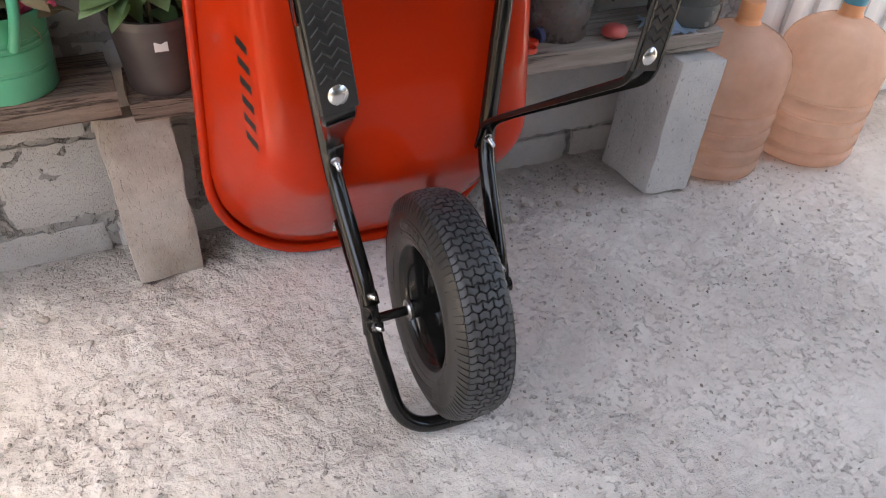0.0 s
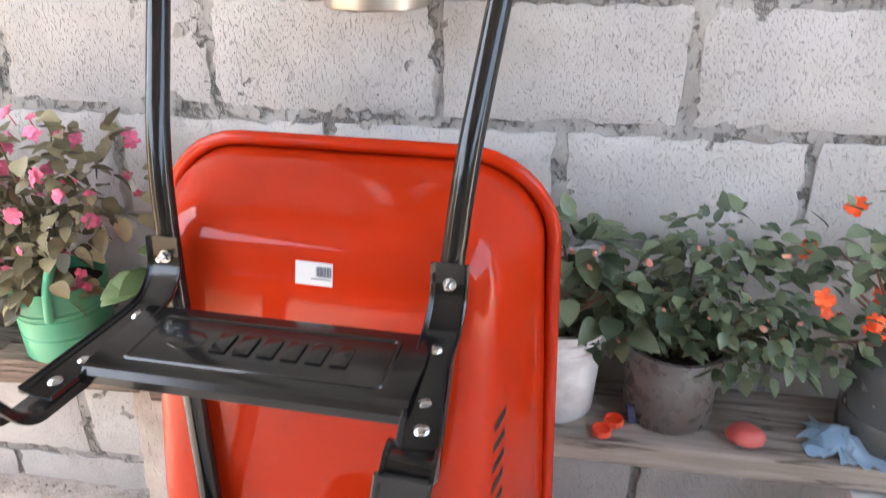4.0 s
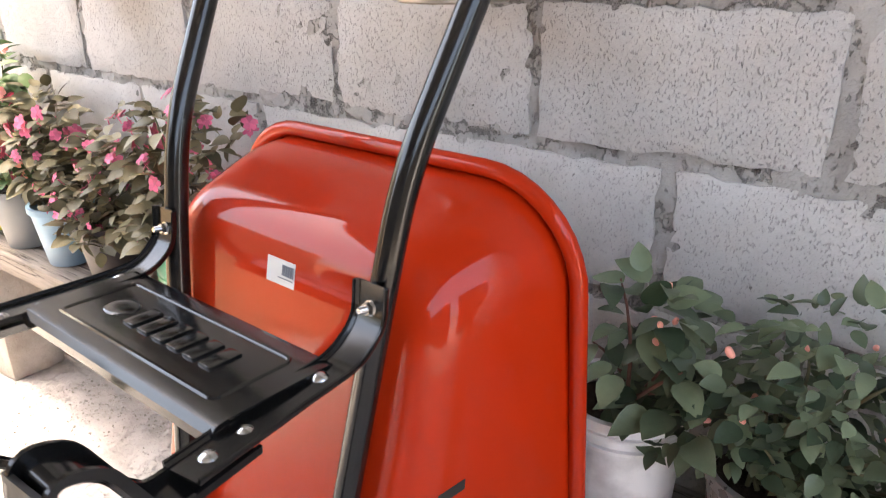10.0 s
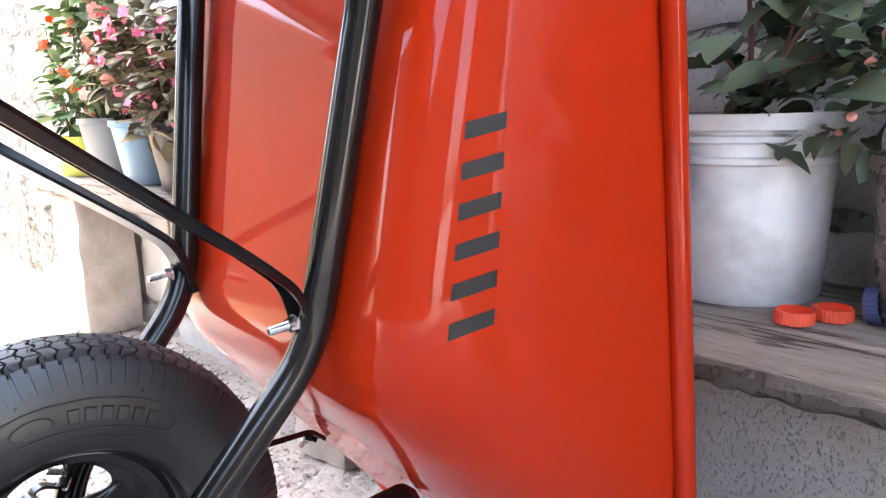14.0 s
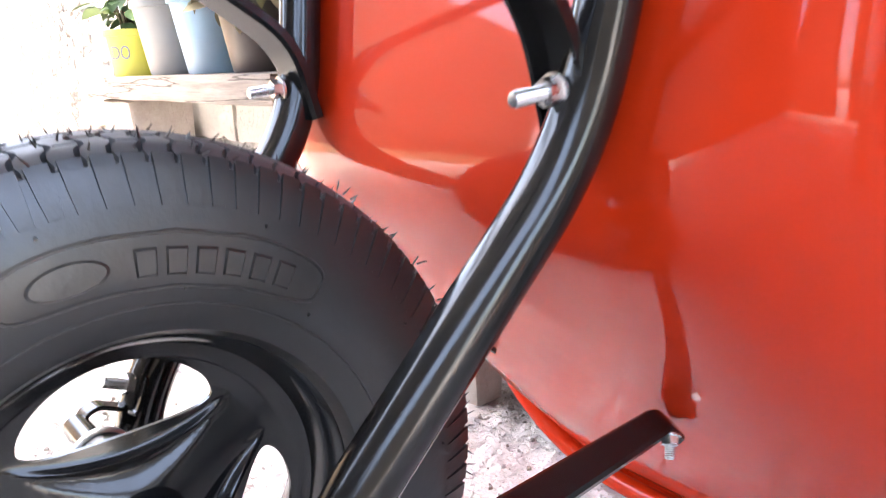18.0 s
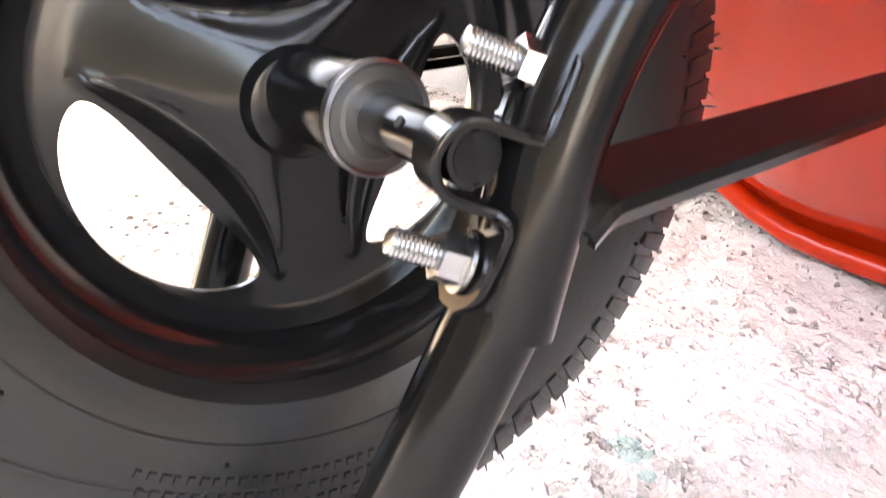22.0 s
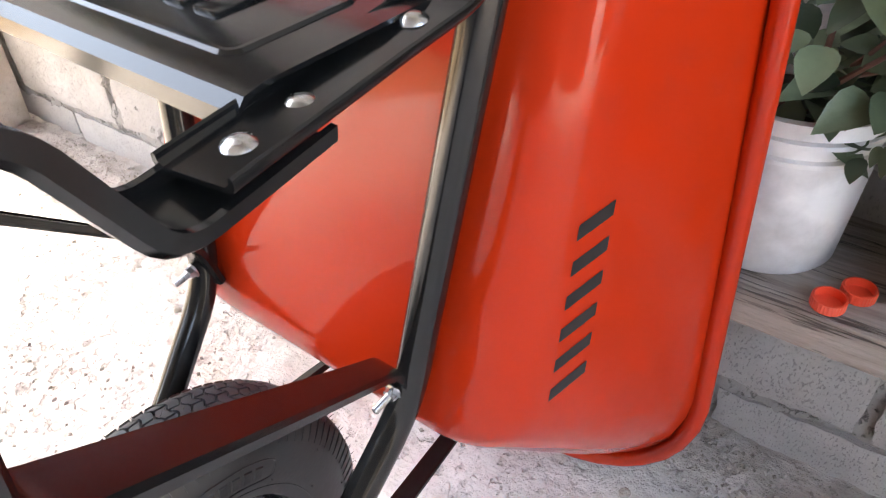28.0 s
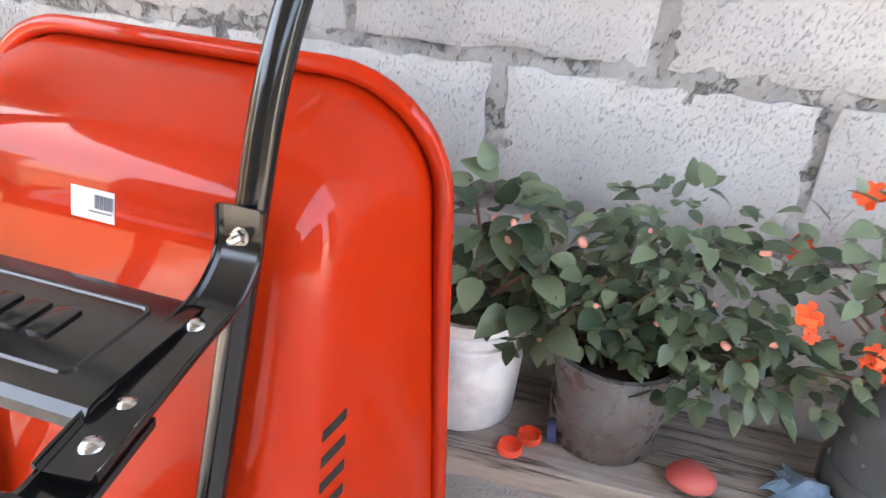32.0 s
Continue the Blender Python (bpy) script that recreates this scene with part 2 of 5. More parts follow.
    # short dents and pits, thick in some places and rare in others
    pits = ramp(m, noise_tex(m, v, 62.0, 3, 0.55), [(0.345, (1, 1, 1)), (0.43, (0, 0, 0))])
    rare = ramp(m, noise_tex(m, v, 5.5, 4, 0.6), [(0.40, (0.15, 0.15, 0.15)), (0.58, (1, 1, 1))])
    pits = maths(m, "MULTIPLY", pits, rare)
    h = maths(m, "SUBTRACT", h, maths(m, "MULTIPLY", pits, 0.34))
    # the shade inside the dents is also put into the colour
    colour = mixed(m, maths(m, "MULTIPLY", pits, 0.23), colour, (0.27, 0.235, 0.215))
    link(m, colour, bsdf(m).inputs["Base Color"])
    crumbs = ramp(m, noise_tex(m, v, 42.0, 6, 0.7), [(0.60, (0, 0, 0)), (0.70, (1, 1, 1))])
    h = maths(m, "ADD", h, maths(m, "MULTIPLY", crumbs, 0.16))
    patch = ramp(m, noise_tex(m, v, 2.4, 5, 0.65), [(0.42, (0.30, 0.30, 0.30)), (0.60, (1, 1, 1))])
    h = maths(m, "ADD", h, maths(m, "MULTIPLY", maths(m, "MULTIPLY", lumps, patch), 0.75))
    # broom and drag marks that run in two directions
    for turn, k in ((-0.5, 0.55), (0.9, 0.4)):
        mp = node(m, "ShaderNodeMapping", Rotation=(0, 0, turn), Scale=(2.4, 52.0, 1.0))
        link(m, v, mp.inputs["Vector"])
        marks = noise_tex(m, mp.outputs["Vector"], 1.0, 4, 0.6)
        where = ramp(m, noise_tex(m, v, 2.6 + turn, 3), [(0.50, (0, 0, 0)), (0.60, (1, 1, 1))])
        h = maths(m, "ADD", h, maths(m, "MULTIPLY", maths(m, "MULTIPLY", marks, where), k * 0.9))
    bump(m, h, 1.0, 0.021)
    return m


GROUND = ground_material()


def wood_material(name, dark, pale, axis=(1.2, 22, 22)):
    m = material(name, pale, 0.8, spec=0.3)
    v = coords(m, axis)
    w = noise_tex(m, v, 3.0, 8, 0.7)
    g = noise_tex(m, coords(m), 3.5, 5)
    c = ramp(m, w, [(0.3, dark), (0.6, pale)])
    c = mixed(m, maths(m, "MULTIPLY", g, 0.5), c, tuple(x * 0.6 for x in dark))
    # long drying cracks along the grain
    split = ramp(m, noise_tex(m, coords(m, (axis[0] * 0.7, axis[1] * 0.8, axis[2] * 0.8)), 2.0, 5, 0.6), [(0.475, (0, 0, 0)), (0.49, (1, 1, 1)), (0.50, (1, 1, 1)), (0.515, (0, 0, 0))])
    c = mixed(m, maths(m, "MULTIPLY", split, 0.75), c, tuple(x * 0.25 for x in dark))
    link(m, c, bsdf(m).inputs["Base Color"])
    bump(m, maths(m, "SUBTRACT", w, split), 0.8, 0.008)
    return m


# dark finish of the added south and east walls, which are never in view
YARD_WALL = concrete("dark weathered plaster", (0.09, 0.08, 0.07), (0.17, 0.15, 0.13), 110.0, 0.6)
# ochre picked for the warm tone it throws into the tray's reflections
OCHRE = concrete("ochre plaster", (0.46, 0.33, 0.21), (0.60, 0.46, 0.32), 110.0, 0.5)
WOOD = wood_material("weathered plank", (0.19, 0.155, 0.13), (0.45, 0.39, 0.34))
WOOD_DARK = wood_material("old brown timber", (0.10, 0.07, 0.055), (0.33, 0.25, 0.20))
BOX_WOOD = wood_material("brown crate wood", (0.07, 0.035, 0.022), (0.15, 0.08, 0.05))


def plastic(name, base, rough=0.4, dirt=(0.25, 0.22, 0.18), amount=0.5, scale=9.0, through_light=0.0):
    m = dusty(name, base, dirt, rough, scale, amount)
    if through_light:
        bsdf(m).inputs["Transmission Weight"].default_value = through_light
        bsdf(m).inputs["IOR"].default_value = 1.3
    return m


GREEN_PLASTIC = plastic("mint green plastic", (0.06, 0.36, 0.20), 0.4, (0.10, 0.30, 0.20), 0.4)
BROWN_PLASTIC = plastic("dark brown plastic", (0.050, 0.038, 0.036), 0.38, (0.12, 0.10, 0.09), 0.5)
BLUE_PLASTIC = plastic("pale blue plastic", (0.24, 0.40, 0.52), 0.45, (0.4, 0.42, 0.42), 0.5)
GREY_PLASTIC = plastic("grey plastic", (0.26, 0.27, 0.27), 0.45, (0.36, 0.33, 0.3), 0.5)
WHITE_PLASTIC = plastic("scuffed white plastic", (0.72, 0.71, 0.70), 0.45, (0.30, 0.29, 0.29), 0.75, 16.0)
YELLOW_PLASTIC = plastic("yellow plastic", (0.75, 0.72, 0.10), 0.5, (0.6, 0.6, 0.3), 0.4)
CLOUDY = plastic("cloudy clear plastic", (0.21, 0.205, 0.20), 0.28, (0.105, 0.055, 0.042), 0.9, 7.0, 0.35)
SMOKED = plastic("smoky grey plastic", (0.10, 0.11, 0.11), 0.25, (0.18, 0.17, 0.16), 0.6, 9.0, 0.35)
def thin_plastic(name, tint, glow, clear=0.45, rough=0.22):
    """A thin cloudy wall: part of the light goes straight through, part is scattered on, part is thrown back."""
    m = material(name, glow, rough, spec=0.5)
    v = coords(m)
    cloud = noise_tex(m, v, 7.0, 5, 0.6)
    link(m, mixed(m, cloud, glow, tuple(c * 0.86 for c in glow)), bsdf(m).inputs["Base Color"])
    through_wall = node(m, "ShaderNodeBsdfTransparent", Color=(*tint, 1))
    spread = node(m, "ShaderNodeBsdfTranslucent", Color=(*glow, 1))
    half = node(m, "ShaderNodeMixShader", Fac=0.55)
    link(m, bsdf(m).outputs[0], half.inputs[1])
    link(m, spread.outputs[0], half.inputs[2])
    whole = node(m, "ShaderNodeMixShader")
    link(m, maths(m, "ADD", maths(m, "MULTIPLY", cloud, 0.3), clear - 0.15), whole.inputs[0])
    link(m, half.outputs[0], whole.inputs[1])
    link(m, through_wall.outputs[0], whole.inputs[2])
    link(m, whole.outputs[0], m.node_tree.nodes["Material Output"].inputs["Surface"])
    return m


PEACH = thin_plastic("peach tinted thin plastic", (0.99, 0.92, 0.87), (0.95, 0.74, 0.62), 0.62, 0.12)
CAP_RED = plastic("red cap plastic", (0.75, 0.07, 0.03), 0.4, (0.6, 0.15, 0.1), 0.3)
CAP_BLUE = plastic("blue cap plastic", (0.03, 0.05, 0.14), 0.4, (0.1, 0.12, 0.2), 0.3)
CAP_SKY = plastic("sky blue cap plastic", (0.06, 0.27, 0.36), 0.4, (0.3, 0.42, 0.5), 0.3)
CAP_ORANGE = plastic("orange cap plastic", (0.72, 0.30, 0.13), 0.4, (0.6, 0.4, 0.25), 0.3)
PINK = plastic("faded pink plastic", (0.46, 0.065, 0.06), 0.55, (0.40, 0.17, 0.14), 0.6)
BAG = plastic("pale blue thin plastic", (0.22, 0.36, 0.50), 0.3, (0.5, 0.55, 0.6), 0.6, 20.0, 0.3)
GATE_PAINT = dusty("white painted sheet metal", (0.74, 0.74, 0.73), (0.55, 0.53, 0.5), 0.45, 4.0, 0.4)
ROOF_METAL = dusty("galvanised roof sheet", (0.42, 0.42, 0.42), (0.3, 0.28, 0.26), 0.5, 3.0, 0.6, metal=0.4)
TIN = dusty("tin can steel", (0.52, 0.475, 0.42), (0.36, 0.29, 0.22), 0.38, 12.0, 0.5, metal=1.0)


def leaf_material(name, a, b, rough=0.5):
    m = material(name, a, rough, spec=0.4)
    g = m.node_tree.nodes.new("ShaderNodeNewGeometry")
    c = ramp(m, g.outputs["Random Per Island"], [(0.1, a), (0.55, b), (0.95, tuple(x * 1.5 for x in b))])
    v = coords(m)
    c = mixed(m, maths(m, "MULTIPLY", noise_tex(m, v, 60.0, 3), 0.35), c, tuple(x * 0.5 for x in a))
    link(m, c, bsdf(m).inputs["Base Color"])
    bsdf(m).inputs["Subsurface Weight"].default_value = 0.0
    bump(m, noise_tex(m, v, 140.0, 2), 0.15, 0.003)
    return m


LEAF = leaf_material("dull green leaf", (0.034, 0.058, 0.030), (0.130, 0.165, 0.095), 0.45)
LEAF_LIGHT = leaf_material("fresh green leaf", (0.07, 0.13, 0.05), (0.14, 0.22, 0.09))
LEAF_OLIVE = leaf_material("olive brown leaf", (0.095, 0.085, 0.045), (0.215, 0.185, 0.105))
STEM = material("green brown stem", (0.11, 0.10, 0.05), 0.6)
STEM_RED = material("reddish stem", (0.14, 0.06, 0.04), 0.6)
PETAL_ORANGE = leaf_material("orange red petal", (0.75, 0.05, 0.012), (0.85, 0.11, 0.03))
PETAL_PINK = leaf_material("magenta pink petal", (0.68, 0.06, 0.18), (0.72, 0.16, 0.27))
PETAL_SALMON = leaf_material("salmon petal", (0.75, 0.22, 0.18), (0.80, 0.35, 0.28))
GRIT = leaf_material("floor grit", (0.28, 0.25, 0.22), (0.42, 0.39, 0.36), 0.95)


# ---- shape helpers ----
def mesh_object(name, bm, mat, smooth=35.0):
    me = bpy.data.meshes.new(name)
    bmesh.ops.recalc_face_normals(bm, faces=bm.faces)
    bm.to_mesh(me)
    bm.free()
    me.materials.append(mat)
    if smooth:
        me.shade_smooth()
        me.set_sharp_from_angle(angle=radians(smooth))
    return new(name, me)


def part(name, bm, mat, parent, label="", smooth=35.0):
    ob = mesh_object(name, bm, mat, smooth)
    ob.parent = parent
    return tagged(ob, label)


def thing(name, m, label, category, group="", kind=""):
    ob = new(name)
    ob.empty_display_size = 0.05
    ob.matrix_world = m
    return tagged(ob, label, category, group, kind)


def bent(points, radius, steps=6):
    """A polyline with its inner corners rounded."""
    pts = [Vector(p) for p in points]
    out = [pts[0]]
    radii = radius if isinstance(radius, tuple) else (radius,) * len(pts)
    for a, b, c, wanted in zip(pts, pts[1:], pts[2:], radii):
        r = min(wanted, (a - b).length * 0.45, (c - b).length * 0.45)
        p, q = b + (a - b).normalized() * r, b + (c - b).normalized() * r
        for k in range(steps + 1):
            t = k / steps
            out.append(p * (1 - t) ** 2 + b * 2 * t * (1 - t) + q * t * t)
    return out + [pts[-1]]


def sweep(bm, path, section, up=None, cap=True, closed=False, scale=None):
    """Carries a closed section (x, y) along a path. up: a fixed way for the section's y."""
    n = len(path)
    rings, prev = [], None
    for i, p in enumerate(path):
        a, b = (path[i - 1], path[(i + 1) % n]) if closed else (path[max(i - 1, 0)], path[min(i + 1, n - 1)])
        t = (b - a).normalized()
        if up is not None:
            ref = Vector(up[i] if isinstance(up, list) else up)
        else:
            ref = prev if prev is not None else (Vector((0, 0, 1)) if abs(t.z) < 0.9 else Vector((0, 1, 0)))
        y = (ref - t * ref.dot(t)).normalized()
        x = t.cross(y)
        prev = y
        s = scale[i] if scale else 1.0
        rings.append([bm.verts.new(p + x * sx * s + y * sy * s) for sx, sy in section])
    m = len(section)
    for i in range(n if closed else n - 1):
        r0, r1 = rings[i], rings[(i + 1) % n]
        for k in range(m):
            bm.faces.new((r0[k], r0[(k + 1) % m], r1[(k + 1) % m], r1[k]))
    if cap and not closed:
        bm.faces.new(rings[0][::-1])
        bm.faces.new(rings[-1])
    return rings


def circle(r, n=14):
    return [(r * math.cos(2 * math.pi * k / n), r * math.sin(2 * math.pi * k / n)) for k in range(n)]


def slab(w, t, bevel=0.0):
    """A flat bar's section with rounded corners."""
    b = bevel or t * 0.3
    x, y = w / 2, t / 2
    return [(x - b, -y), (x, -y + b), (x, y - b), (x - b, y), (-x + b, y), (-x, y - b), (-x, -y + b), (-x + b, -y)]


def channel(w, t, lip, flip=1):
    """A flat bar with two turned-down lips."""
    x = w / 2
    return [(-x, 0), (-x + t, flip * t), (x - t, flip * t), (x, 0), (x, -flip * lip), (x - t, -flip * lip), (x - t, 0), (-x + t, 0), (-x + t, -flip * lip), (-x, -flip * lip)]


def tube(path, r, n=14, cap=True):
    bm = bmesh.new()
    sweep(bm, [Vector(p) for p in path], circle(r, n), cap=cap)
    return bm


def lathe(profile, n=40, axis="z", bm=None, close=False):
    """Turns a profile of (radius, height) round an axis."""
    bm = bm or bmesh.new()
    rings = []
    for r, h in profile:
        ring = []
        for k in range(n):
            a = 2 * math.pi * k / n
            c, s = r * math.cos(a), r * math.sin(a)
            ring.append(bm.verts.new((c, s, h) if axis == "z" else (h, c, s)))
        rings.append(ring)
    pairs = list(zip(rings, rings[1:])) + ([(rings[-1], rings[0])] if close else [])
    for r0, r1 in pairs:
        for k in range(n):
            bm.faces.new((r0[k], r0[(k + 1) % n], r1[(k + 1) % n], r1[k]))
    if not close:
        for ring, (r, _) in ((rings[0], profile[0]), (rings[-1], profile[-1])):
            if r > 1e-5:
                bm.faces.new(ring)
    bmesh.ops.remove_doubles(bm, verts=bm.verts, dist=1e-6)
    return bm


def box(bm, lo, hi, m=None, bevel=0.0):
    lo, hi = Vector(lo), Vector(hi)
    made = bmesh.ops.create_cube(bm, size=1.0, matrix=(m or Matrix()) @ Matrix.Translation((lo + hi) / 2) @ Matrix.Diagonal((*(hi - lo), 1)))
    if bevel:
        edges = list({e for v in made["verts"] for e in v.link_edges})
        bmesh.ops.bevel(bm, geom=edges, offset=bevel, segments=2, affect="EDGES", profile=0.6)
    return bm


def roughen(bm, amount, scale, seed=0.0, only=None):
    for v in (only or bm.verts):
        p = v.co * scale + Vector((seed, seed * 1.7, seed * 0.3))
        v.co += Vector((noise.noise(p), noise.noise(p + Vector((31, 0, 0))), noise.noise(p + Vector((0, 57, 0))))) * amount
    return bm


def frame_to(origin, z_way, y_way=(0, 0, 1)):
    z = Vector(z_way).normalized()
    y = Vector(y_way)
    y = (y - z * y.dot(z))
    y = y.normalized() if y.length > 1e-4 else z.orthogonal().normalized()
    x = y.cross(z)
    m = Matrix((x, y, z)).transposed().to_4x4()
    m.translation = origin
    return m


# ---- ground, walls, roof ----
WALL_Y = 1.70


def floor_height(x, y):
    """The uneven floor: packed dust with scuffs and drag marks."""
    rough = min(1.0, max(0.0, 0.55 + 1.3 * noise.noise((x * 2.6, y * 2.6, 12.0)) + 0.5 * noise.noise((x * 7, y * 7, 3.0)) + 0.5 * max(0.0, x + 0.1)))
    h = 0.008 * noise.noise((x * 2.3, y * 2.3, 1.0)) + 0.0030 * noise.noise((x * 8, y * 8, 5.0)) + 0.0060 * noise.noise((x * 24, y * 24, 9.0)) * rough
    # drag marks and foot scuffs in the packed dust
    for turn, f in ((0.6, 0.0), (-0.9, 7.0)):
        p, q = x * math.cos(turn) + y * math.sin(turn), y * math.cos(turn) - x * math.sin(turn)
        h += 0.0150 * noise.noise((p * 4, q * 42, f)) * max(0.0, noise.noise((x * 2.2 + f, y * 2.2, 3.0)))
    ridge = 1 - abs(noise.noise((x * 15, y * 15, 2.0))) * 2
    h += 0.0075 * max(0.0, ridge - 0.45) * rough + 0.0044 * noise.noise((x * 52, y * 52, 4.0)) * (0.1 + rough)
    return h - 0.006


def ground():
    def steps(lo, hi, fine):
        mid = list(np.arange(lo, hi, fine))
        far = [0.2, 0.5, 1.0, 2.0, 4.0, 8.0, 16, 40, 120, 400, 1500]
        return [lo - d for d in reversed(far)] + mid + [mid[-1] + d for d in far]
    xs, ys = steps(-1.9, 1.2, 0.009), steps(0.45, 1.75, 0.009)
    verts, faces = [], []
    for y in ys:
        for x in xs:
            near = 1.0 if (-2.2 < x < 1.5 and 0.1 < y < 2.0) else 0.0
            h = floor_height(x, y) + 0.006
            verts.append((x, y, (h - 0.006) * near))
    w = len(xs)
    for j in range(len(ys) - 1):
        for i in range(w - 1):
            a = j * w + i
            faces.append((a, a + 1, a + w + 1, a + w))
    me = bpy.data.meshes.new("ground")
    me.from_pydata(verts, [], faces)
    me.materials.append(GROUND)
    me.shade_smooth()
    return tagged(new("ground", me), "pale dusty cement and packed earth floor with scrapes and grit", "ground", kind="structure")


ground()


def block_mesh(name, w, h, d, seed, mat, grid=6, chip=0.007):
    """One concrete block, front face to -y, with uneven worn edges; origin at its front's middle."""
    bm = bmesh.new()
    nx, nz = grid, max(3, grid // 2)
    def pt(i, j, depth):
        x, z = -w / 2 + w * i / nx, -h / 2 + h * j / nz
        edge = min(i, nx - i, j, nz - j) == 0
        n1 = 0.7 * noise.noise((x * 12 + seed * 3.1, z * 12, seed)) + 0.6 * noise.noise((x * 40 + seed, z * 40, seed))
        n2 = 0.7 * noise.noise((x * 12, z * 12 + seed * 5.3, seed + 7)) + 0.6 * noise.noise((x * 40, z * 40 + seed, seed + 7))
        if edge:
            x -= math.copysign(abs(n1) * chip * 2.4, x) if i in (0, nx) else 0
            z -= math.copysign(abs(n2) * chip * 2.4, z) if j in (0, nz) else 0
        return Vector((x, depth + (0.004 + abs(n1) * chip if edge else n2 * 0.002), z))
    front = [[bm.verts.new(pt(i, j, 0.0)) for i in range(nx + 1)] for j in range(nz + 1)]
    for j in range(nz):
        for i in range(nx):
            bm.faces.new((front[j][i], front[j][i + 1], front[j + 1][i + 1], front[j + 1][i]))
    loop = front[0][:] + [front[j][nx] for j in range(1, nz + 1)] + front[nz][nx - 1::-1] + [front[j][0] for j in range(nz - 1, 0, -1)]
    back = [bm.verts.new((v.co.x, d, v.co.z)) for v in loop]
    for k in range(len(loop)):
        q = (k + 1) % len(loop)
        bm.faces.new((loop[k], back[k], back[q], loop[q]))
    bm.faces.new(back)
    bmesh.ops.recalc_face_normals(bm, faces=bm.faces)
    me = bpy.data.meshes.new(name)
    bm.to_mesh(me)
    bm.free()
    me.materials.append(mat)
    me.shade_smooth()
    me.set_sharp_from_angle(angle=radians(50))
    return me


def mortar_wall():
    """The wall's body, with its mortar face uneven: here smeared level with the blocks, there sunk back."""
    x0, z0, step = -3.1, 0.0, 0.010
    nx, nz = 420, 185
    verts, faces = [], []
    for j in range(nz + 1):
        for i in range(nx + 1):
            x, z = x0 + i * step, z0 + j * step
            n = noise.noise((x * 5, 3.0, z * 5)) * 0.006 + noise.noise((x * 22, 1.0, z * 22)) * 0.010 + noise.noise((x * 60, 5.0, z * 60)) * 0.007
            verts.append((x, WALL_Y + max(0.001, min(0.018, 0.0095 + n)), z))
    for j in range(nz):
        for i in range(nx):
            a = j * (nx + 1) + i
            faces.append((a, a + 1, a + nx + 2, a + nx + 1))
    o = len(verts)
    y0, y1 = WALL_Y + 0.02, WALL_Y + 0.16
    verts += [(x, y, z) for z in (-0.05, 2.7) for x, y in ((-4.3, y0), (2.6, y0), (2.6, y1), (-4.3, y1))]
    for q in ((0, 1, 2, 3), (7, 6, 5, 4), (0, 4, 5, 1), (1, 5, 6, 2), (2, 6, 7, 3), (3, 7, 4, 0)):
        faces.append(tuple(o + k for k in q))
    me = bpy.data.meshes.new("wall_north")
    me.from_pydata(verts, [], faces)
    me.materials.append(MORTAR)
    me.shade_smooth()
    me.set_sharp_from_angle(angle=radians(60))
    return tagged(new("wall_north", me), "unplastered wall of pale concrete blocks with rough grey mortar joints", "wall", kind="structure")


wall_north = mortar_wall()


def roof():
    # added overhead out of view; its side edges set how much sky comes in
    bm = bmesh.new()
    n = 600
    lo, hi = [], []
    for k in range(n + 1):
        x = -1.98 + 3.58 * k / n
        z = 2.72 + 0.018 * math.sin(x * 2 * math.pi / 0.076)
        lo.append((bm.verts.new((x, -3.3, z - 0.15)), bm.verts.new((x, WALL_Y + 0.2, z))))
    for (a, b), (c, d) in zip(lo, lo[1:]):
        bm.faces.new((a, c, d, b))
    ob = mesh_object("unseen_roof", bm, ROOF_METAL)
    mod = ob.modifiers.new("thickness", "SOLIDIFY")
    mod.thickness = 0.004
    return tagged(ob, "unseen corrugated sheet roof added to shade the yard", "roof", kind="structure")


roof()


def south_wall():
    # added behind the camera: closes the yard and keeps southern sky out
    bm = bmesh.new()
    box(bm, (-4.3, -3.35, -0.05), (2.6, -3.2, 2.6))
    return tagged(mesh_object("wall_south", bm, YARD_WALL, 0), "unseen dark wall added to close the yard and hold back southern light", "wall", kind="structure")


south_wall()


def west_wall():
    # added out of view: blocks low western sky, reflects warm in the tray
    bm = bmesh.new()
    box(bm, (-5.6, -3.35, -0.05), (-5.45, 0.6, 2.3))
    return tagged(mesh_object("wall_west", bm, OCHRE, 0), "unseen ochre wall added to warm the tray's reflections and the west light", "wall", kind="structure")


west_wall()


def east_wall():
    bm = bmesh.new()
    # added light blocker; the gap lets a bright strip reflect in the tray's corner
    box(bm, (2.62, -3.2, -0.05), (2.77, 0.45, 2.0))
    box(bm, (2.62, 1.05, -0.05), (2.77, 1.66, 2.0))
    return tagged(mesh_object("wall_east", bm, YARD_WALL, 0), "unseen dark wall added to limit eastern light, with a gap for the tray's highlight", "wall", kind="structure")


east_wall()


# ---- wheelbarrow, stood on its nose against the planks ----
BARROW = Matrix.Translation((-0.332, 1.0, 0)) @ Euler((0, 0, radians(-2.97))).to_matrix().to_4x4()
barrow = thing("wheelbarrow", BARROW, "orange-red steel wheelbarrow stood on its nose against the bench planks", "wheelbarrow")


def B(u, v, z):
    """A place on the wheelbarrow: across, away from the camera's side, up."""
    return Vector((u, v - 1.0, z))


def floor_v(z):
    return 1.212 + 0.182 * (z - 0.45)


def rim_v(z):
    return 1.522 - 0.052 * z / 0.95


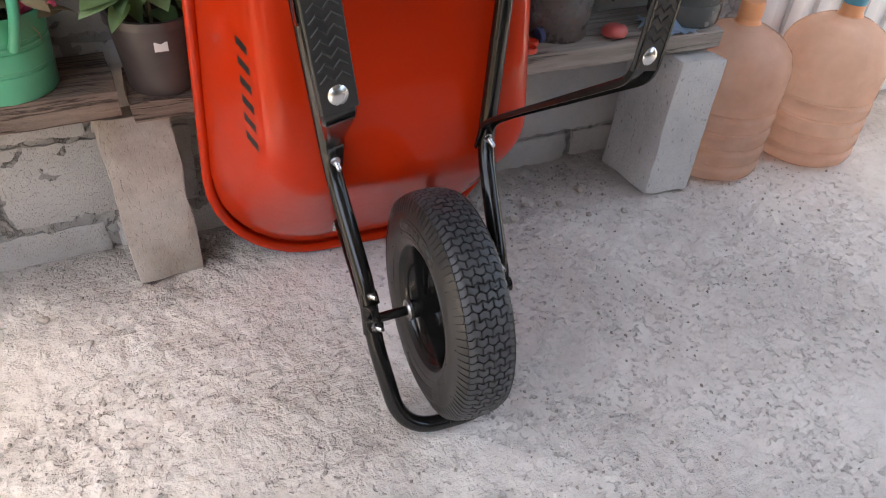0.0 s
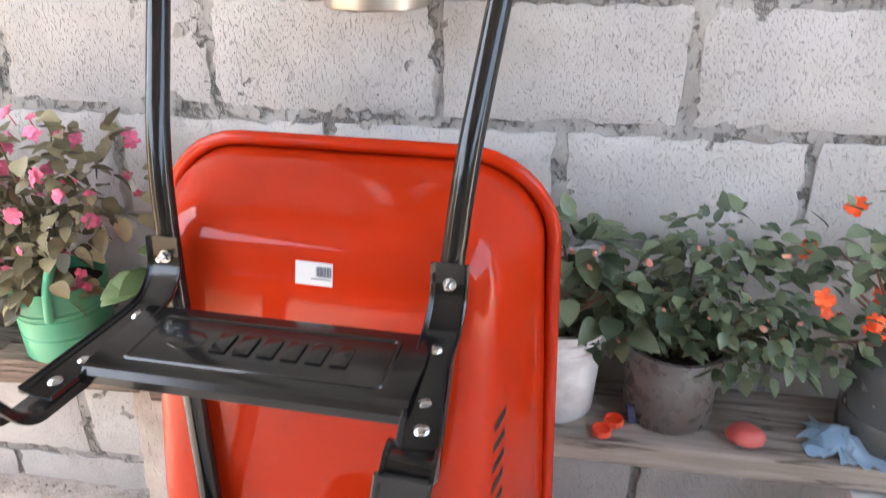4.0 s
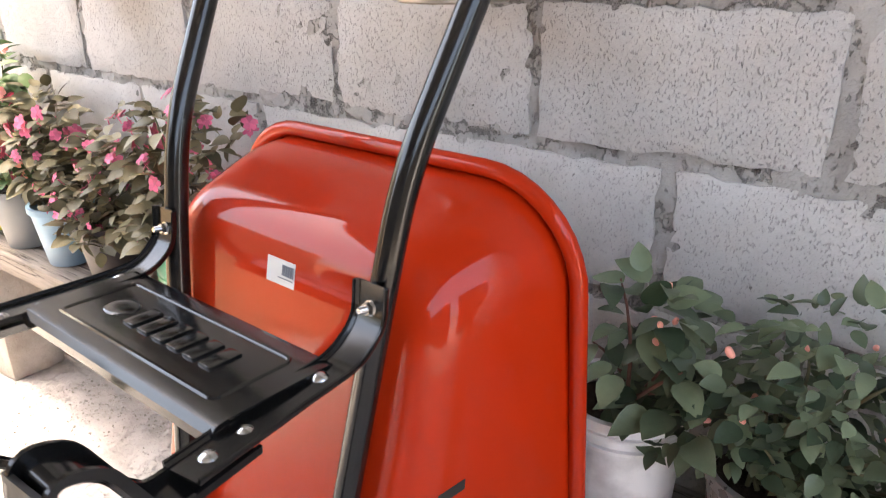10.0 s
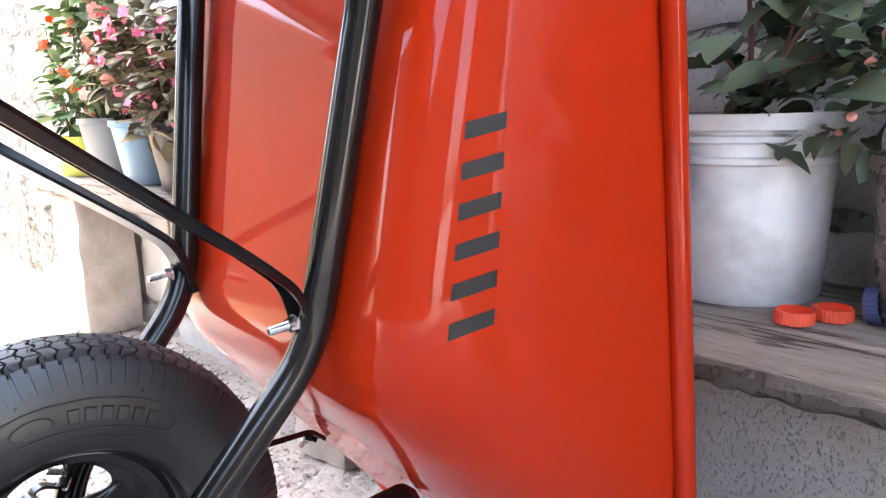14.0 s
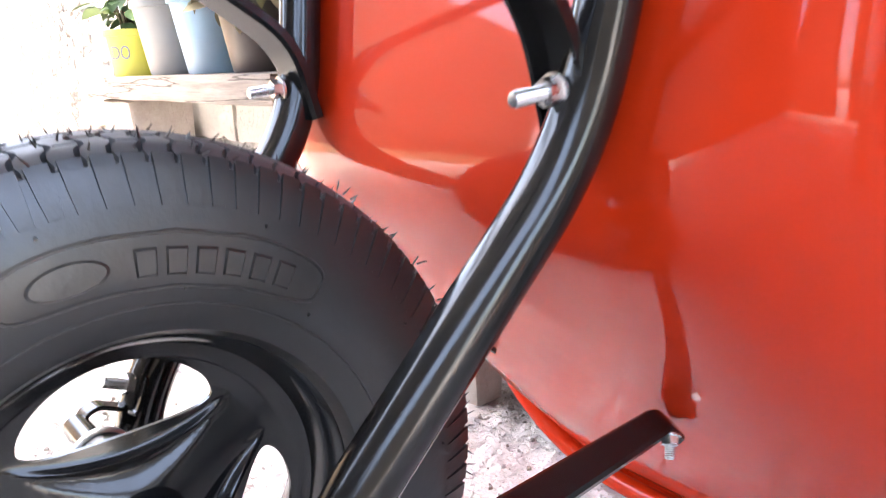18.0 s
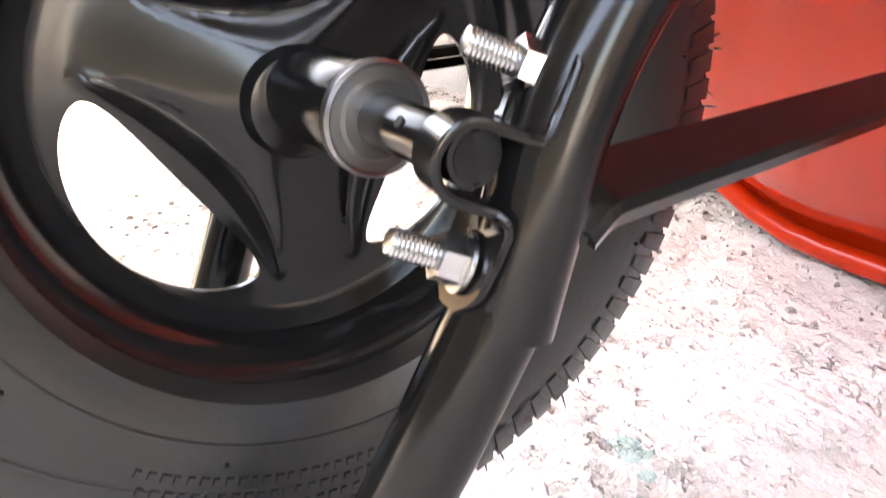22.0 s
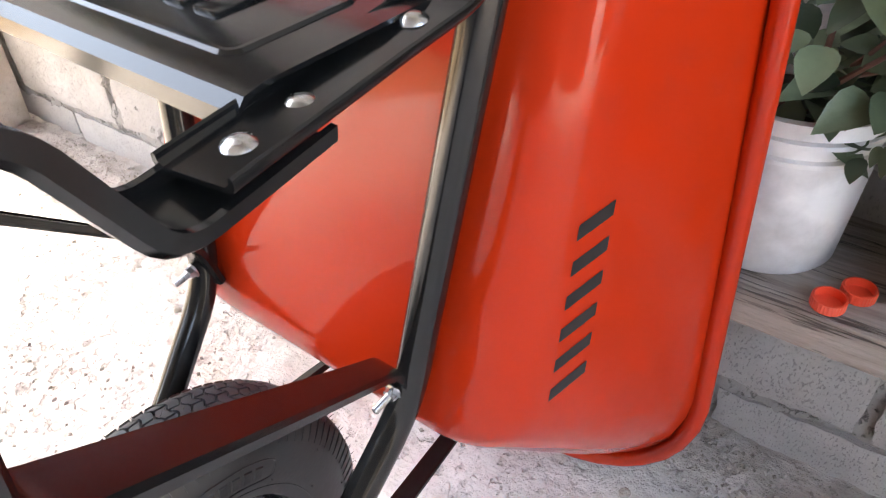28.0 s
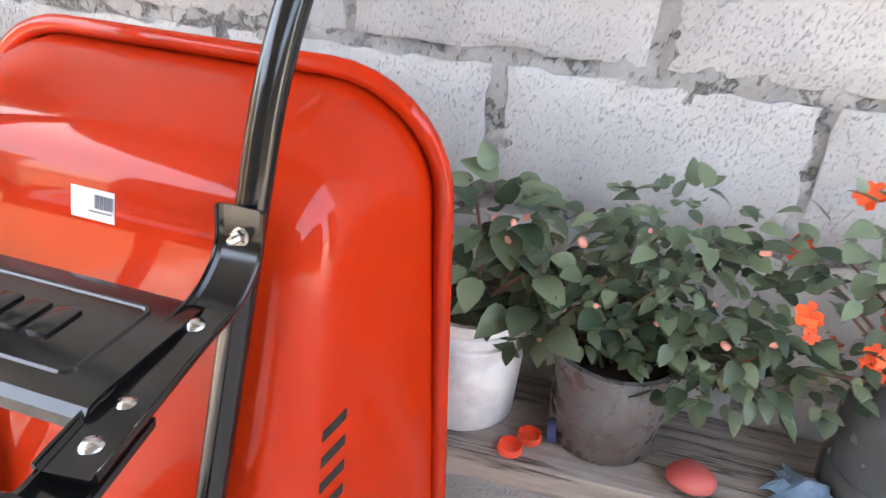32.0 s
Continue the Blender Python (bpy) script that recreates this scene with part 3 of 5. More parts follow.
def rounded(w_low, w_top, z_low, z_top, r_low, r_top, corner=9, side=8, across=7):
    """A rounded outline, wider or narrower at the top: (u, z), counter-clockwise from the lower right corner."""
    def arc(cx, cz, r, a0):
        return [(cx + r * math.cos(radians(a0 + 90 * k / corner)), cz + r * math.sin(radians(a0 + 90 * k / corner))) for k in range(corner + 1)]
    se = arc(w_low - r_low, z_low + r_low, r_low, -90)
    ne = arc(w_top - r_top, z_top - r_top, r_top, 0)
    nw = arc(-w_top + r_top, z_top - r_top, r_top, 90)
    sw = arc(-w_low + r_low, z_low + r_low, r_low, 180)
    out = []
    for a, b, n in ((se, ne, side), (ne, nw, across), (nw, sw, side), (sw, se, across)):
        out += a
        p, q = a[-1], b[0]
        out += [(p[0] + (q[0] - p[0]) * k / n, p[1] + (q[1] - p[1]) * k / n) for k in range(1, n)]
    return out


RIM = rounded(0.325, 0.306, 0.012, 0.952, 0.235, 0.135)
FLOOR = rounded(0.239, 0.238, 0.388, 0.888, 0.085, 0.075)


def tray_surface():
    bm = bmesh.new()
    cu, cz = 0.0, 0.64
    rim = [B(u, rim_v(z), z) for u, z in RIM]
    base = [B(u, floor_v(z), z) for u, z in FLOOR]
    rows = []
    for f in (0.25, 0.55, 0.8):
        rows.append([B(cu + (u - cu) * f, floor_v(cz + (z - cz) * f), cz + (z - cz) * f) for u, z in FLOOR])
    for k in range(7):
        t = k / 6
        ring = []
        for (u, z), b, r in zip(FLOOR, base, rim):
            f = 0.84
            a = B(cu + (u - cu) * f, floor_v(cz + (z - cz) * f), cz + (z - cz) * f)
            c = b + (r - b).normalized() * 0.045
            ring.append(a * (1 - t) ** 2 + b * 2 * t * (1 - t) + c * t * t)
        rows.append(ring)
    for s in (0.3, 0.5, 0.7, 0.85, 0.925, 0.945):
        pull = max(0.0, s - 0.6) ** 2 * 0.095
        rows.append([b + (r - b) * s - Vector((r.x - b.x, 0, r.z - b.z)).normalized() * pull for b, r in zip(base, rim)])
    # the flange behind the wall and the groove before the rolled edge
    outward = []
    for b, r in zip(base, rim):
        w = r - b
        w.y = 0
        outward.append(w.normalized())
    last = rows[-1]
    rows.append([p + w * 0.0010 + Vector((0, 0.004, 0)) for p, w in zip(last, outward)])
    rows.append([p + w * 0.0015 + Vector((0, 0.030, 0)) for p, w in zip(last, outward)])
    rows.append([Vector((r.x, r.y + 0.016, r.z)) - w * 0.003 for r, w in zip(rim, outward)])
    rows.append([Vector((r.x, r.y + 0.004, r.z)) + w * 0.002 for r, w in zip(rim, outward)])
    vs = [[bm.verts.new(p) for p in row] for row in rows]
    mid = bm.verts.new(B(cu, floor_v(cz), cz))
    n = len(vs[0])
    for k in range(n):
        bm.faces.new((mid, vs[0][k], vs[0][(k + 1) % n]))
    for r0, r1 in zip(vs, vs[1:]):
        for k in range(n):
            bm.faces.new((r0[k], r0[(k + 1) % n], r1[(k + 1) % n], r1[k]))
    return bm


tray = part("tray", tray_surface(), RED, barrow, "glossy orange-red pressed steel tray", 40)
tray_mod = tray.modifiers.new("thickness", "SOLIDIFY")
tray_mod.thickness, tray_mod.offset = 0.0015, -1
rim_bm = bmesh.new()
rim_path = [B(u, rim_v(z) - 0.004, z) for u, z in RIM]
sweep(rim_bm, rim_path, circle(0.0112, 12), closed=True, up=(0, 1, 0))
part("rim", rim_bm, RED, tray, "rolled tray edge")


def side_point(z, s, side):
    """A place on the tray's straight side wall: s 0 at the floor's edge, 1 at the rim."""
    w = 0.2385
    b, r = B(w, floor_v(z), z), B(0.325 - 0.019 * (z - 0.247) / 0.57, rim_v(z), z)
    p = b + (r - b) * s
    n = Vector((r.y - b.y, -(r.x - b.x), 0)).normalized()
    p += n * 0.0015
    return Vector((p.x * side, p.y, p.z))


# the maker's mark on either side wall, as plain slanted bars
for side in (1, -1):
    for k in range(6):
        z1 = 0.632 - k * 0.0325
        z0 = z1 - 0.0170
        slope = 0.008
        sa, sb = 0.155, 0.300
        quad = [side_point(z1 - slope, sa, side), side_point(z1, sb, side), side_point(z0 + 0.003, sb, side), side_point(z0 + 0.003 - slope, sa, side)]
        mark = bmesh.new()
        mark.faces.new([mark.verts.new(p) for p in quad])
        part("printed_bar", mark, LETTER, tray, "black printed bar", 0)

label_bm = bmesh.new()
box(label_bm, (-0.0258, -0.0006, -0.0160), (0.0258, 0.0006, 0.0160), bevel=0.0004)
sticker = part("price_label", label_bm, STICKER, tray, "small white paper label with a bar code", 0)
sticker.location = B(0.004, floor_v(0.831) - 0.0014, 0.831)
sticker.rotation_euler = (-math.atan(0.182), radians(1.0), 0)
code_bm = bmesh.new()
for k in range(14):
    x = 0.003 + k * 0.0015
    box(code_bm, (x, -0.0013, -0.003), (x + (0.0011 if k % 3 else 0.0006), -0.0007, 0.0105))
box(code_bm, (-0.004, -0.0013, -0.0075), (0.023, -0.0007, -0.0062))
tagged(part("bar_code", code_bm, INK, sticker, "fine grey bars", 0), kind="stuff")

# main tubes from the axle up to the grips
TUBE_R = 0.0155


def side_path(s):
    return bent([B(s * 0.124, 1.0295, 0.193), B(s * 0.1255, 1.0525, 0.270), B(s * 0.1425, 1.1930, 0.4300),
                 B(s * 0.190, 1.262, 0.850), B(s * 0.202, 1.290, 0.985), B(s * 0.234, 1.425, 1.250), B(s * 0.245, 1.465, 1.315), B(s * 0.258, 1.520, 1.488)], (0.075, 0.045, 0.075, 0.075, 0.075, 0.075), 10)


def bolt_set(parent, place, way, size=1.0, shank=0.022, name="bolt"):
    """A hex nut on a washer, with the screw's threaded end standing out."""
    m = frame_to(place, way)
    bm = lathe([(0.0, 0.0), (0.0085 * size, 0.0), (0.0085 * size, 0.0015), (0.0, 0.0015)], 20)
    h = 0.0065 * size
    nut = bmesh.ops.create_cone(bm, cap_ends=True, segments=6, radius1=0.0071 * size, radius2=0.0067 * size, depth=h, matrix=Matrix.Translation((0, 0, 0.0015 + h / 2)))
    prof = [(0.0, 0.004)]
    z = 0.004
    while z < shank:
        prof += [(0.0040 * size, z), (0.0035 * size, z + 0.0007)]
        z += 0.0014
    prof += [(0.0033 * size, z), (0.0, z + 0.0004)]
    lathe(prof, 12, bm=bm)
    bm.transform(m)
    return part(name, bm, ZINC, parent, "zinc-plated bolt and nut", 30)


def rivet(parent, place, way, r=0.0095):
    bm = lathe([(0.0, 0.0045), (r * 0.5, 0.0038), (r * 0.85, 0.0020), (r, 0.0), (r * 0.9, -0.001), (0.0, -0.001)][::-1], 18)
    bm.transform(frame_to(place, way))
    return part("rivet", bm, ZINC, parent, "domed zinc bolt head", 50)


for s in (1, -1):
    path = side_path(s)
    handle_tube = part("side_tube", tube(path, TUBE_R, 18), BLACK, barrow, "black enamelled steel tube")
    top, way = path[-1], (path[-1] - path[-2]).normalized()
    grip_bm = lathe([(0.0, 0.004), (0.0165, 0.004), (0.0185, 0.000), (0.0188, -0.006), (0.0182, -0.118), (0.0196, -0.132), (0.0245, -0.134), (0.0245, -0.139), (0.0175, -0.140), (0.0, -0.140)], 28)
    grip_bm.transform(frame_to(top, way))
    part("grip", grip_bm, GRIP, barrow, "black plastic handle grip")

# round guard loop that stands on the floor ahead of the wheel
loop = bent([B(0.124, 1.038, 0.215), B(0.120, 1.011, 0.165), B(0.094, 0.938, 0.0145), B(-0.094, 0.938, 0.0145), B(-0.120, 1.011, 0.165), B(-0.124, 1.038, 0.215)], (0.055, 0.078, 0.078, 0.055), 12)
part("guard_loop", tube(loop, 0.0150, 18), BLACK, barrow, "bent black tube guard resting on the floor")

# ---- wheel ----
HUB_V, HUB_Z = 1.008, 0.245
wheel = new("wheel")
wheel.parent = barrow
wheel.location = B(0, HUB_V, HUB_Z)
tagged(wheel, "black pneumatic wheel with a pressed steel disc")


def polar(r, a, u):
    return Vector((u, r * math.cos(a), r * math.sin(a)))


def tyre():
    prof = [(0.107, 0.034), (0.112, 0.044), (0.122, 0.0485), (0.140, 0.0520), (0.160, 0.0505), (0.176, 0.0462), (0.1892, 0.0404), (0.1925, 0.032), (0.1940, 0.016), (0.1945, 0.0)]
    full = prof + [(r, -u) for r, u in reversed(prof[:-1])]
    full.append((0.103, 0.0))
    return lathe(full, 120, "x", close=True)


part("tyre", tyre(), RUBBER, wheel, "black rubber tyre with block tread")


def tread_radius(u):
    a = abs(u)
    if a < 0.016:
        return 0.1975 - 0.0010 * (a / 0.016) ** 2
    return 0.1965 - 0.003 * (a - 0.016) / 0.015 if a < 0.031 else 0.1935 - 0.0065 * (a - 0.031) / 0.0095


ROWS, PITCH = 94, 0.0178
ROW_STEP = 2 * math.pi / ROWS


def tread():
    """Rows of wide lugs, staggered like bricks, parted by wavy grooves."""
    bm = bmesh.new()
    def wave(u):
        f = math.cos(2 * math.pi * u / PITCH)
        return 0.15 * math.copysign(abs(f) ** 0.6, f)
    def lug(u0, u1, i):
        us = [u0 + (u1 - u0) * k / 6 for k in range(7)]
        outline = [(u, 0.10 + wave(u)) for u in us] + [(u, 0.90 + wave(u)) for u in reversed(us)]
        cu, ct = (u0 + u1) / 2, 0.5
        top = [bm.verts.new(polar(tread_radius(u) + 0.0042, (i + t) * ROW_STEP, u)) for u, t in outline]
        low = [bm.verts.new(polar(tread_radius(u) - 0.0035, (i + ct + (t - ct) * 1.05) * ROW_STEP, cu + (u - cu) * 1.04)) for u, t in outline]
        for k in range(6):
            bm.faces.new((top[k], top[k + 1], top[12 - k], top[13 - k]))
        for k in range(14):
            q = (k + 1) % 14
            bm.faces.new((low[k], low[q], top[q], top[k]))
    edge, gap = 0.0396, 0.0012
    for i in range(ROWS):
        # the wave peaks at the middle of the even rows' lugs
        if i % 2:
            spans = [(-edge, -PITCH - gap), (-PITCH + gap, -gap), (gap, PITCH - gap), (PITCH + gap, edge)]
        else:
            spans = [(-edge, -PITCH * 1.5 - gap), (-PITCH * 1.5 + gap, -PITCH / 2 - gap), (-PITCH / 2 + gap, PITCH / 2 - gap), (PITCH / 2 + gap, PITCH * 1.5 - gap), (PITCH * 1.5 + gap, edge)]
        for u0, u1 in spans:
            lug(u0, u1, i)
    return bm


part("tread", tread(), TREAD, wheel, "staggered rows of wavy tread lugs", 30)


def shoulder_ribs():
    """One flat rib a row runs down each shoulder and dies out on the sidewall."""
    bm = bmesh.new()
    rows = [(0.1930, 0.0388, 0.09, 0.90, 0.0010), (0.1882, 0.0414, 0.10, 0.88, 0.0010), (0.1800, 0.0450, 0.12, 0.84, 0.0008), (0.1715, 0.0481, 0.18, 0.76, 0.0002)]
    for i in range(ROWS):
        for sgn in (1, -1):
            tops, lows = [], []
            for r, u, t0, t1, high in rows:
                tops.append([bm.verts.new(polar(r + high * 0.8, (i + t) * ROW_STEP, sgn * (u + high))) for t in (t0 + 0.03, t1 - 0.03)])
                lows.append([bm.verts.new(polar(r - 0.001, (i + t) * ROW_STEP, sgn * (u - 0.0015))) for t in (t0, t1)])
            for k in range(3):
                bm.faces.new((tops[k][0], tops[k][1], tops[k + 1][1], tops[k + 1][0]))
                for e in (0, 1):
                    bm.faces.new((lows[k][e], tops[k][e], tops[k + 1][e], lows[k + 1][e]))
            bm.faces.new((lows[0][0], lows[0][1], tops[0][1], tops[0][0]))
    return bm


tagged(part("shoulder_rib", shoulder_ribs(), RUBBER, wheel, "flat ribs down the tyre's shoulders", 30), kind="stuff")


def mould_hairs():
    """Short rubber whiskers left by the mould along both shoulders."""
    bm = bmesh.new()
    rng = random.Random(6)
    for k in range(300):
        a, side = rng.uniform(0, 2 * math.pi), rng.choice((1, 1, -1))
        u, r = side * rng.uniform(0.004, 0.041), 0.2005
        r -= max(0.0, abs(u) - 0.031) * 0.6
        root = polar(r - 0.001, a, u)
        tip = polar(r + rng.uniform(0.002, 0.0055), a + rng.uniform(-0.02, 0.02), u + side * rng.uniform(0.0, 0.003))
        sweep(bm, [root, (root + tip) / 2 + Vector((rng.uniform(-1, 1), 0, 0)) * 0.0006, tip], circle(0.0006, 4), scale=[1, 0.8, 0.25])
    return bm


tagged(part("mould_hair", mould_hairs(), RUBBER, wheel, "fine rubber whiskers on the new tyre"), kind="stuff")


def sidewall_marks(side):
    """Raised bars and an oval ring where the tyre carries its moulded writing, and a ring at the bead."""
    bm = bmesh.new()
    u = 0.0515
    def bar(a0, a1, r0, r1, lift=0.0016):
        k = 4
        da, dr = (a1 - a0) * 0.12, (r1 - r0) * 0.12
        low = [(r0, a0 + (a1 - a0) * i / k) for i in range(k + 1)] + [(r1, a1 + (a0 - a1) * i / k) for i in range(k + 1)]
        top = [(r0 + dr, a0 + da + (a1 - a0 - 2 * da) * i / k) for i in range(k + 1)] + [(r1 - dr, a1 - da + (a0 - a1 + 2 * da) * i / k) for i in range(k + 1)]
        lv = [bm.verts.new(polar(r, a, side * (u_at(r) - 0.0006))) for r, a in low]
        tv = [bm.verts.new(polar(r, a, side * (u_at(r) + lift))) for r, a in top]
        for i in range(k):
            bm.faces.new((tv[i], tv[i + 1], tv[2 * k - i], tv[2 * k + 1 - i]))
        for i in range(len(lv)):
            q = (i + 1) % len(lv)
            bm.faces.new((lv[i], lv[q], tv[q], tv[i]))
    def u_at(r):
        table = [(0.112, 0.044), (0.122, 0.0485), (0.140, 0.0520), (0.160, 0.0505), (0.176, 0.0455)]
        return float(np.interp(r, [t[0] for t in table], [t[1] for t in table]))
    base = radians(88.5)
    for k in range(6):
        a0 = base - radians(5.25) * k
        bar(a0, a0 - radians(4.1), 0.1395, 0.1535, 0.0012)
    # plain oval badge before the bars
    oval = [(0.1465 + 0.0075 * math.sin(2 * math.pi * k / 28), base + radians(10.5) + radians(7.0) * math.cos(2 * math.pi * k / 28)) for k in range(28)]
    low = [bm.verts.new(polar(r, a, side * (u_at(r) - 0.0006))) for r, a in oval]
    mid = bm.verts.new(polar(0.1465, base + radians(10.5), side * (u_at(0.1465) + 0.0014)))
    top = [bm.verts.new(polar(0.1465 + (r - 0.1465) * 0.86, base + radians(10.5) + (a - base - radians(10.5)) * 0.86, side * (u_at(r) + 0.0012))) for r, a in oval]
    for k in range(28):
        bm.faces.new((low[k], low[(k + 1) % 28], top[(k + 1) % 28], top[k]))
        bm.faces.new((mid, top[k], top[(k + 1) % 28]))
    ring = []
    for k in range(96):
        t = 2 * math.pi * k / 96
        c, d = math.cos(t), math.sin(t)
        ring.append((0.1475 + 0.0125 * math.copysign(abs(d) ** 0.55, d), radians(81.3) + radians(29.5) * math.copysign(abs(c) ** 0.35, c)))
    sweep(bm, [polar(r, a, side * (u_at(r) + 0.0002)) for r, a in ring], circle(0.0009, 6), closed=True, up=(1, 0, 0))
    for r in (0.1262,):
        sweep(bm, [polar(r, 2 * math.pi * k / 120, side * (u_at(r) + 0.0001)) for k in range(120)], circle(0.0006, 6), closed=True, up=(1, 0, 0))
    # mould vents: short studs
    for k in range(22):
        a, r = 2 * math.pi * k / 22 + 0.05 * math.sin(k * 2.3), 0.1335 if k % 2 else 0.1665
        bmesh.ops.create_cone(bm, cap_ends=True, segments=7, radius1=0.0011, radius2=0.0007, depth=0.0026, matrix=Matrix.Translation(polar(r, a, side * (u_at(r) + 0.0006))) @ Euler((0, math.pi / 2 * side, 0)).to_matrix().to_4x4())
    # a faint wandering flash line below the writing
    line = [polar(0.150 + 0.006 * math.sin(2.2 * math.radians(k) + 1.0), math.radians(k), side * (u_at(0.150) + 0.0002)) for k in range(196, 300, 3)]
    sweep(bm, line, circle(0.0005, 5), up=(1, 0, 0))
    for row, (r, count) in enumerate(((0.138, 26), (0.145, 26), (0.152, 22), (0.159, 18))):
        for k in range(count):
            a0 = radians(232 + k * 2.0 + row * 1.5)
            bar(a0, a0 + radians(1.1 + (k * 7 % 3) * 0.25), r, r + 0.0035, 0.0009)
    return bm


for s in (1, -1):
    tagged(part("sidewall_mark", sidewall_marks(s), RUBBER, wheel, "raised moulded bars on the sidewall", 0), kind="stuff")


def rim_shell():
    prof = [(0.120, 0.047), (0.1225, 0.0485), (0.124, 0.045), (0.118, 0.040), (0.110, 0.036), (0.104, 0.026), (0.100, 0.014), (0.099, 0.0)]
    full = prof + [(r, -u) for r, u in reversed(prof[:-1])]
    inner = [(r - 0.003, u * 0.97) for r, u in reversed(full)]
    return lathe(full + inner, 96, "x", close=True)


part("wheel_rim", rim_shell(), BLACK, wheel, "glossy black steel rim")


def disc():
    """The pressed disc with three almond-shaped openings."""
    from mathutils.geometry import delaunay_2d_cdt
    outer = [Vector((0.1003 * math.cos(2 * math.pi * k / 160), 0.1003 * math.sin(2 * math.pi * k / 160))) for k in range(160)]
    M = 180
    holes = []
    for h in range(3):
        a0 = radians(92.5 + 120 * h)
        loop = []
        for k in range(M):
            t = 2 * math.pi * k / M
            x = 0.0475 * math.cos(t)
            bulge = 0.022 * math.sin(t) if math.sin(t) > 0 else 0.015 * math.sin(t)
            y = 0.066 + bulge - (x / 0.0475) ** 2 * 0.0085
            loop.append(Vector((y * math.cos(a0) - x * math.sin(a0), y * math.sin(a0) + x * math.cos(a0))))
        holes.append(loop)
    pts, edges = list(outer), [(k, (k + 1) % 160) for k in range(160)]
    turns = [radians(92.5 + 120 * h) for h in range(3)]
    half_ridge = 0.0560
    def ridge_y(x):
        return 0.0400 + 0.0110 * (x / half_ridge) ** 2
    extra = []
    for loop, a0 in zip(holes, turns):
        o = len(pts)
        pts += loop
        edges += [(o + k, o + (k + 1) % M) for k in range(M)]
        for off in (0.0012, 0.0026, 0.0044):
            for k in range(M):
                d = loop[(k + 1) % M] - loop[k - 1]
                extra.append(loop[k] + Vector((d.y, -d.x)).normalized() * off)
        for off in (0.0, 0.0009, -0.0009, 0.0019, -0.0019, 0.0031, -0.0031, 0.0045, -0.0045, 0.0062):
            for k in range(-38, 39):
                x = half_ridge * 1.04 * k / 38
                y = ridge_y(x) + off
                extra.append(Vector((y * math.cos(a0) - x * math.sin(a0), y * math.sin(a0) + x * math.cos(a0))))
    for r in np.arange(0.004, 0.0995, 0.0022):
        m = max(6, int(2 * math.pi * r / 0.0024))
        extra += [Vector((r * math.cos(2 * math.pi * k / m), r * math.sin(2 * math.pi * k / m))) for k in range(m)]
    cloud = np.zeros((len(pts) + len(extra), 2))
    cloud[:len(pts)] = [tuple(p) for p in pts]
    count = len(pts)
    for q in extra:
        if q.length < 0.0993 and np.min((cloud[:count, 0] - q.x) ** 2 + (cloud[:count, 1] - q.y) ** 2) > 0.00075 ** 2:
            cloud[count] = q.x, q.y
            count += 1
            pts.append(q)
    vs, _, fs, *_ = delaunay_2d_cdt(pts, edges, [], 1, 1e-5)
    def inside(p, loop):
        n, hit = len(loop), False
        for k in range(n):
            a, b = loop[k], loop[(k + 1) % n]
            if (a.y > p.y) != (b.y > p.y) and p.x < (b.x - a.x) * (p.y - a.y) / (b.y - a.y) + a.x:
                hit = not hit
        return hit
    def lift(p):
        """A cone towards the hub; a crisp ridge stands along the hub's side of each opening, with a scoop behind it."""
        r = p.length
        u = 0.006 + 0.017 * max(0.0, 1 - r / 0.078) ** 1.25
        for a0 in turns:
            y = p.x * math.cos(a0) + p.y * math.sin(a0)
            x = -p.x * math.sin(a0) + p.y * math.cos(a0)
            f = abs(x) / half_ridge
            if y < 0.016 or f > 1.05:
                continue
            d = y - ridge_y(x)
            taper = max(0.0, 1 - f ** 4)
            u += 0.0034 * taper * (math.exp(-(d / 0.0020) ** 2) if d > 0 else math.exp(-(d / 0.0030) ** 2))
            low = 0.019 + (ridge_y(half_ridge) - 0.019) * f ** 1.5
            if low < y < ridge_y(x):
                g = (y - low) / max(1e-4, ridge_y(x) - low)
                u -= 0.0038 * max(0.0, 1 - f ** 2) * math.sin(math.pi * g ** 1.4) ** 1.2
        if r > 0.088:
            u += (r - 0.088) * 0.5
        return u
    bm = bmesh.new()
    verts = [bm.verts.new((lift(p), p.x, p.y)) for p in vs]
    for f in fs:
        c = sum((vs[i] for i in f), Vector((0, 0))) / len(f)
        if c.length > 0.1002 or any(inside(c, loop) for loop in holes):
            continue
        bm.faces.new([verts[i] for i in f])
    bmesh.ops.delete(bm, geom=[v for v in bm.verts if not v.link_faces], context="VERTS")
    # the sheet's thickness: a second skin behind, joined along every open edge
    front, rims = list(bm.faces), [e for e in bm.edges if len(e.link_faces) == 1]
    twin = {v: bm.verts.new(v.co - Vector((0.0026, 0, 0))) for v in list(bm.verts)}
    for f in front:
        bm.faces.new([twin[v] for v in reversed(f.verts)])
    for e in rims:
        a, b = e.verts
        bm.faces.new((a, b, twin[b], twin[a]))
    bmesh.ops.recalc_face_normals(bm, faces=bm.faces)
    return bm


part("wheel_disc", disc(), BLACK, wheel, "glossy black pressed disc with three openings", 50)
part("hub_flange", lathe([(0.0165, 0.0250), (0.0190, 0.0246), (0.0202, 0.0225), (0.0215, 0.016), (0.016, 0.014)], 40, "x"), BLACK, wheel, "welded hub collar")
# hub, bearings and the hollow axle share one slightly slanted line
AXLE_A, AXLE_B = B(-0.120, 1.0040, 0.2500), B(0.131, 1.0175, 0.2490)
AXLE_WAY = (AXLE_B - AXLE_A).normalized()


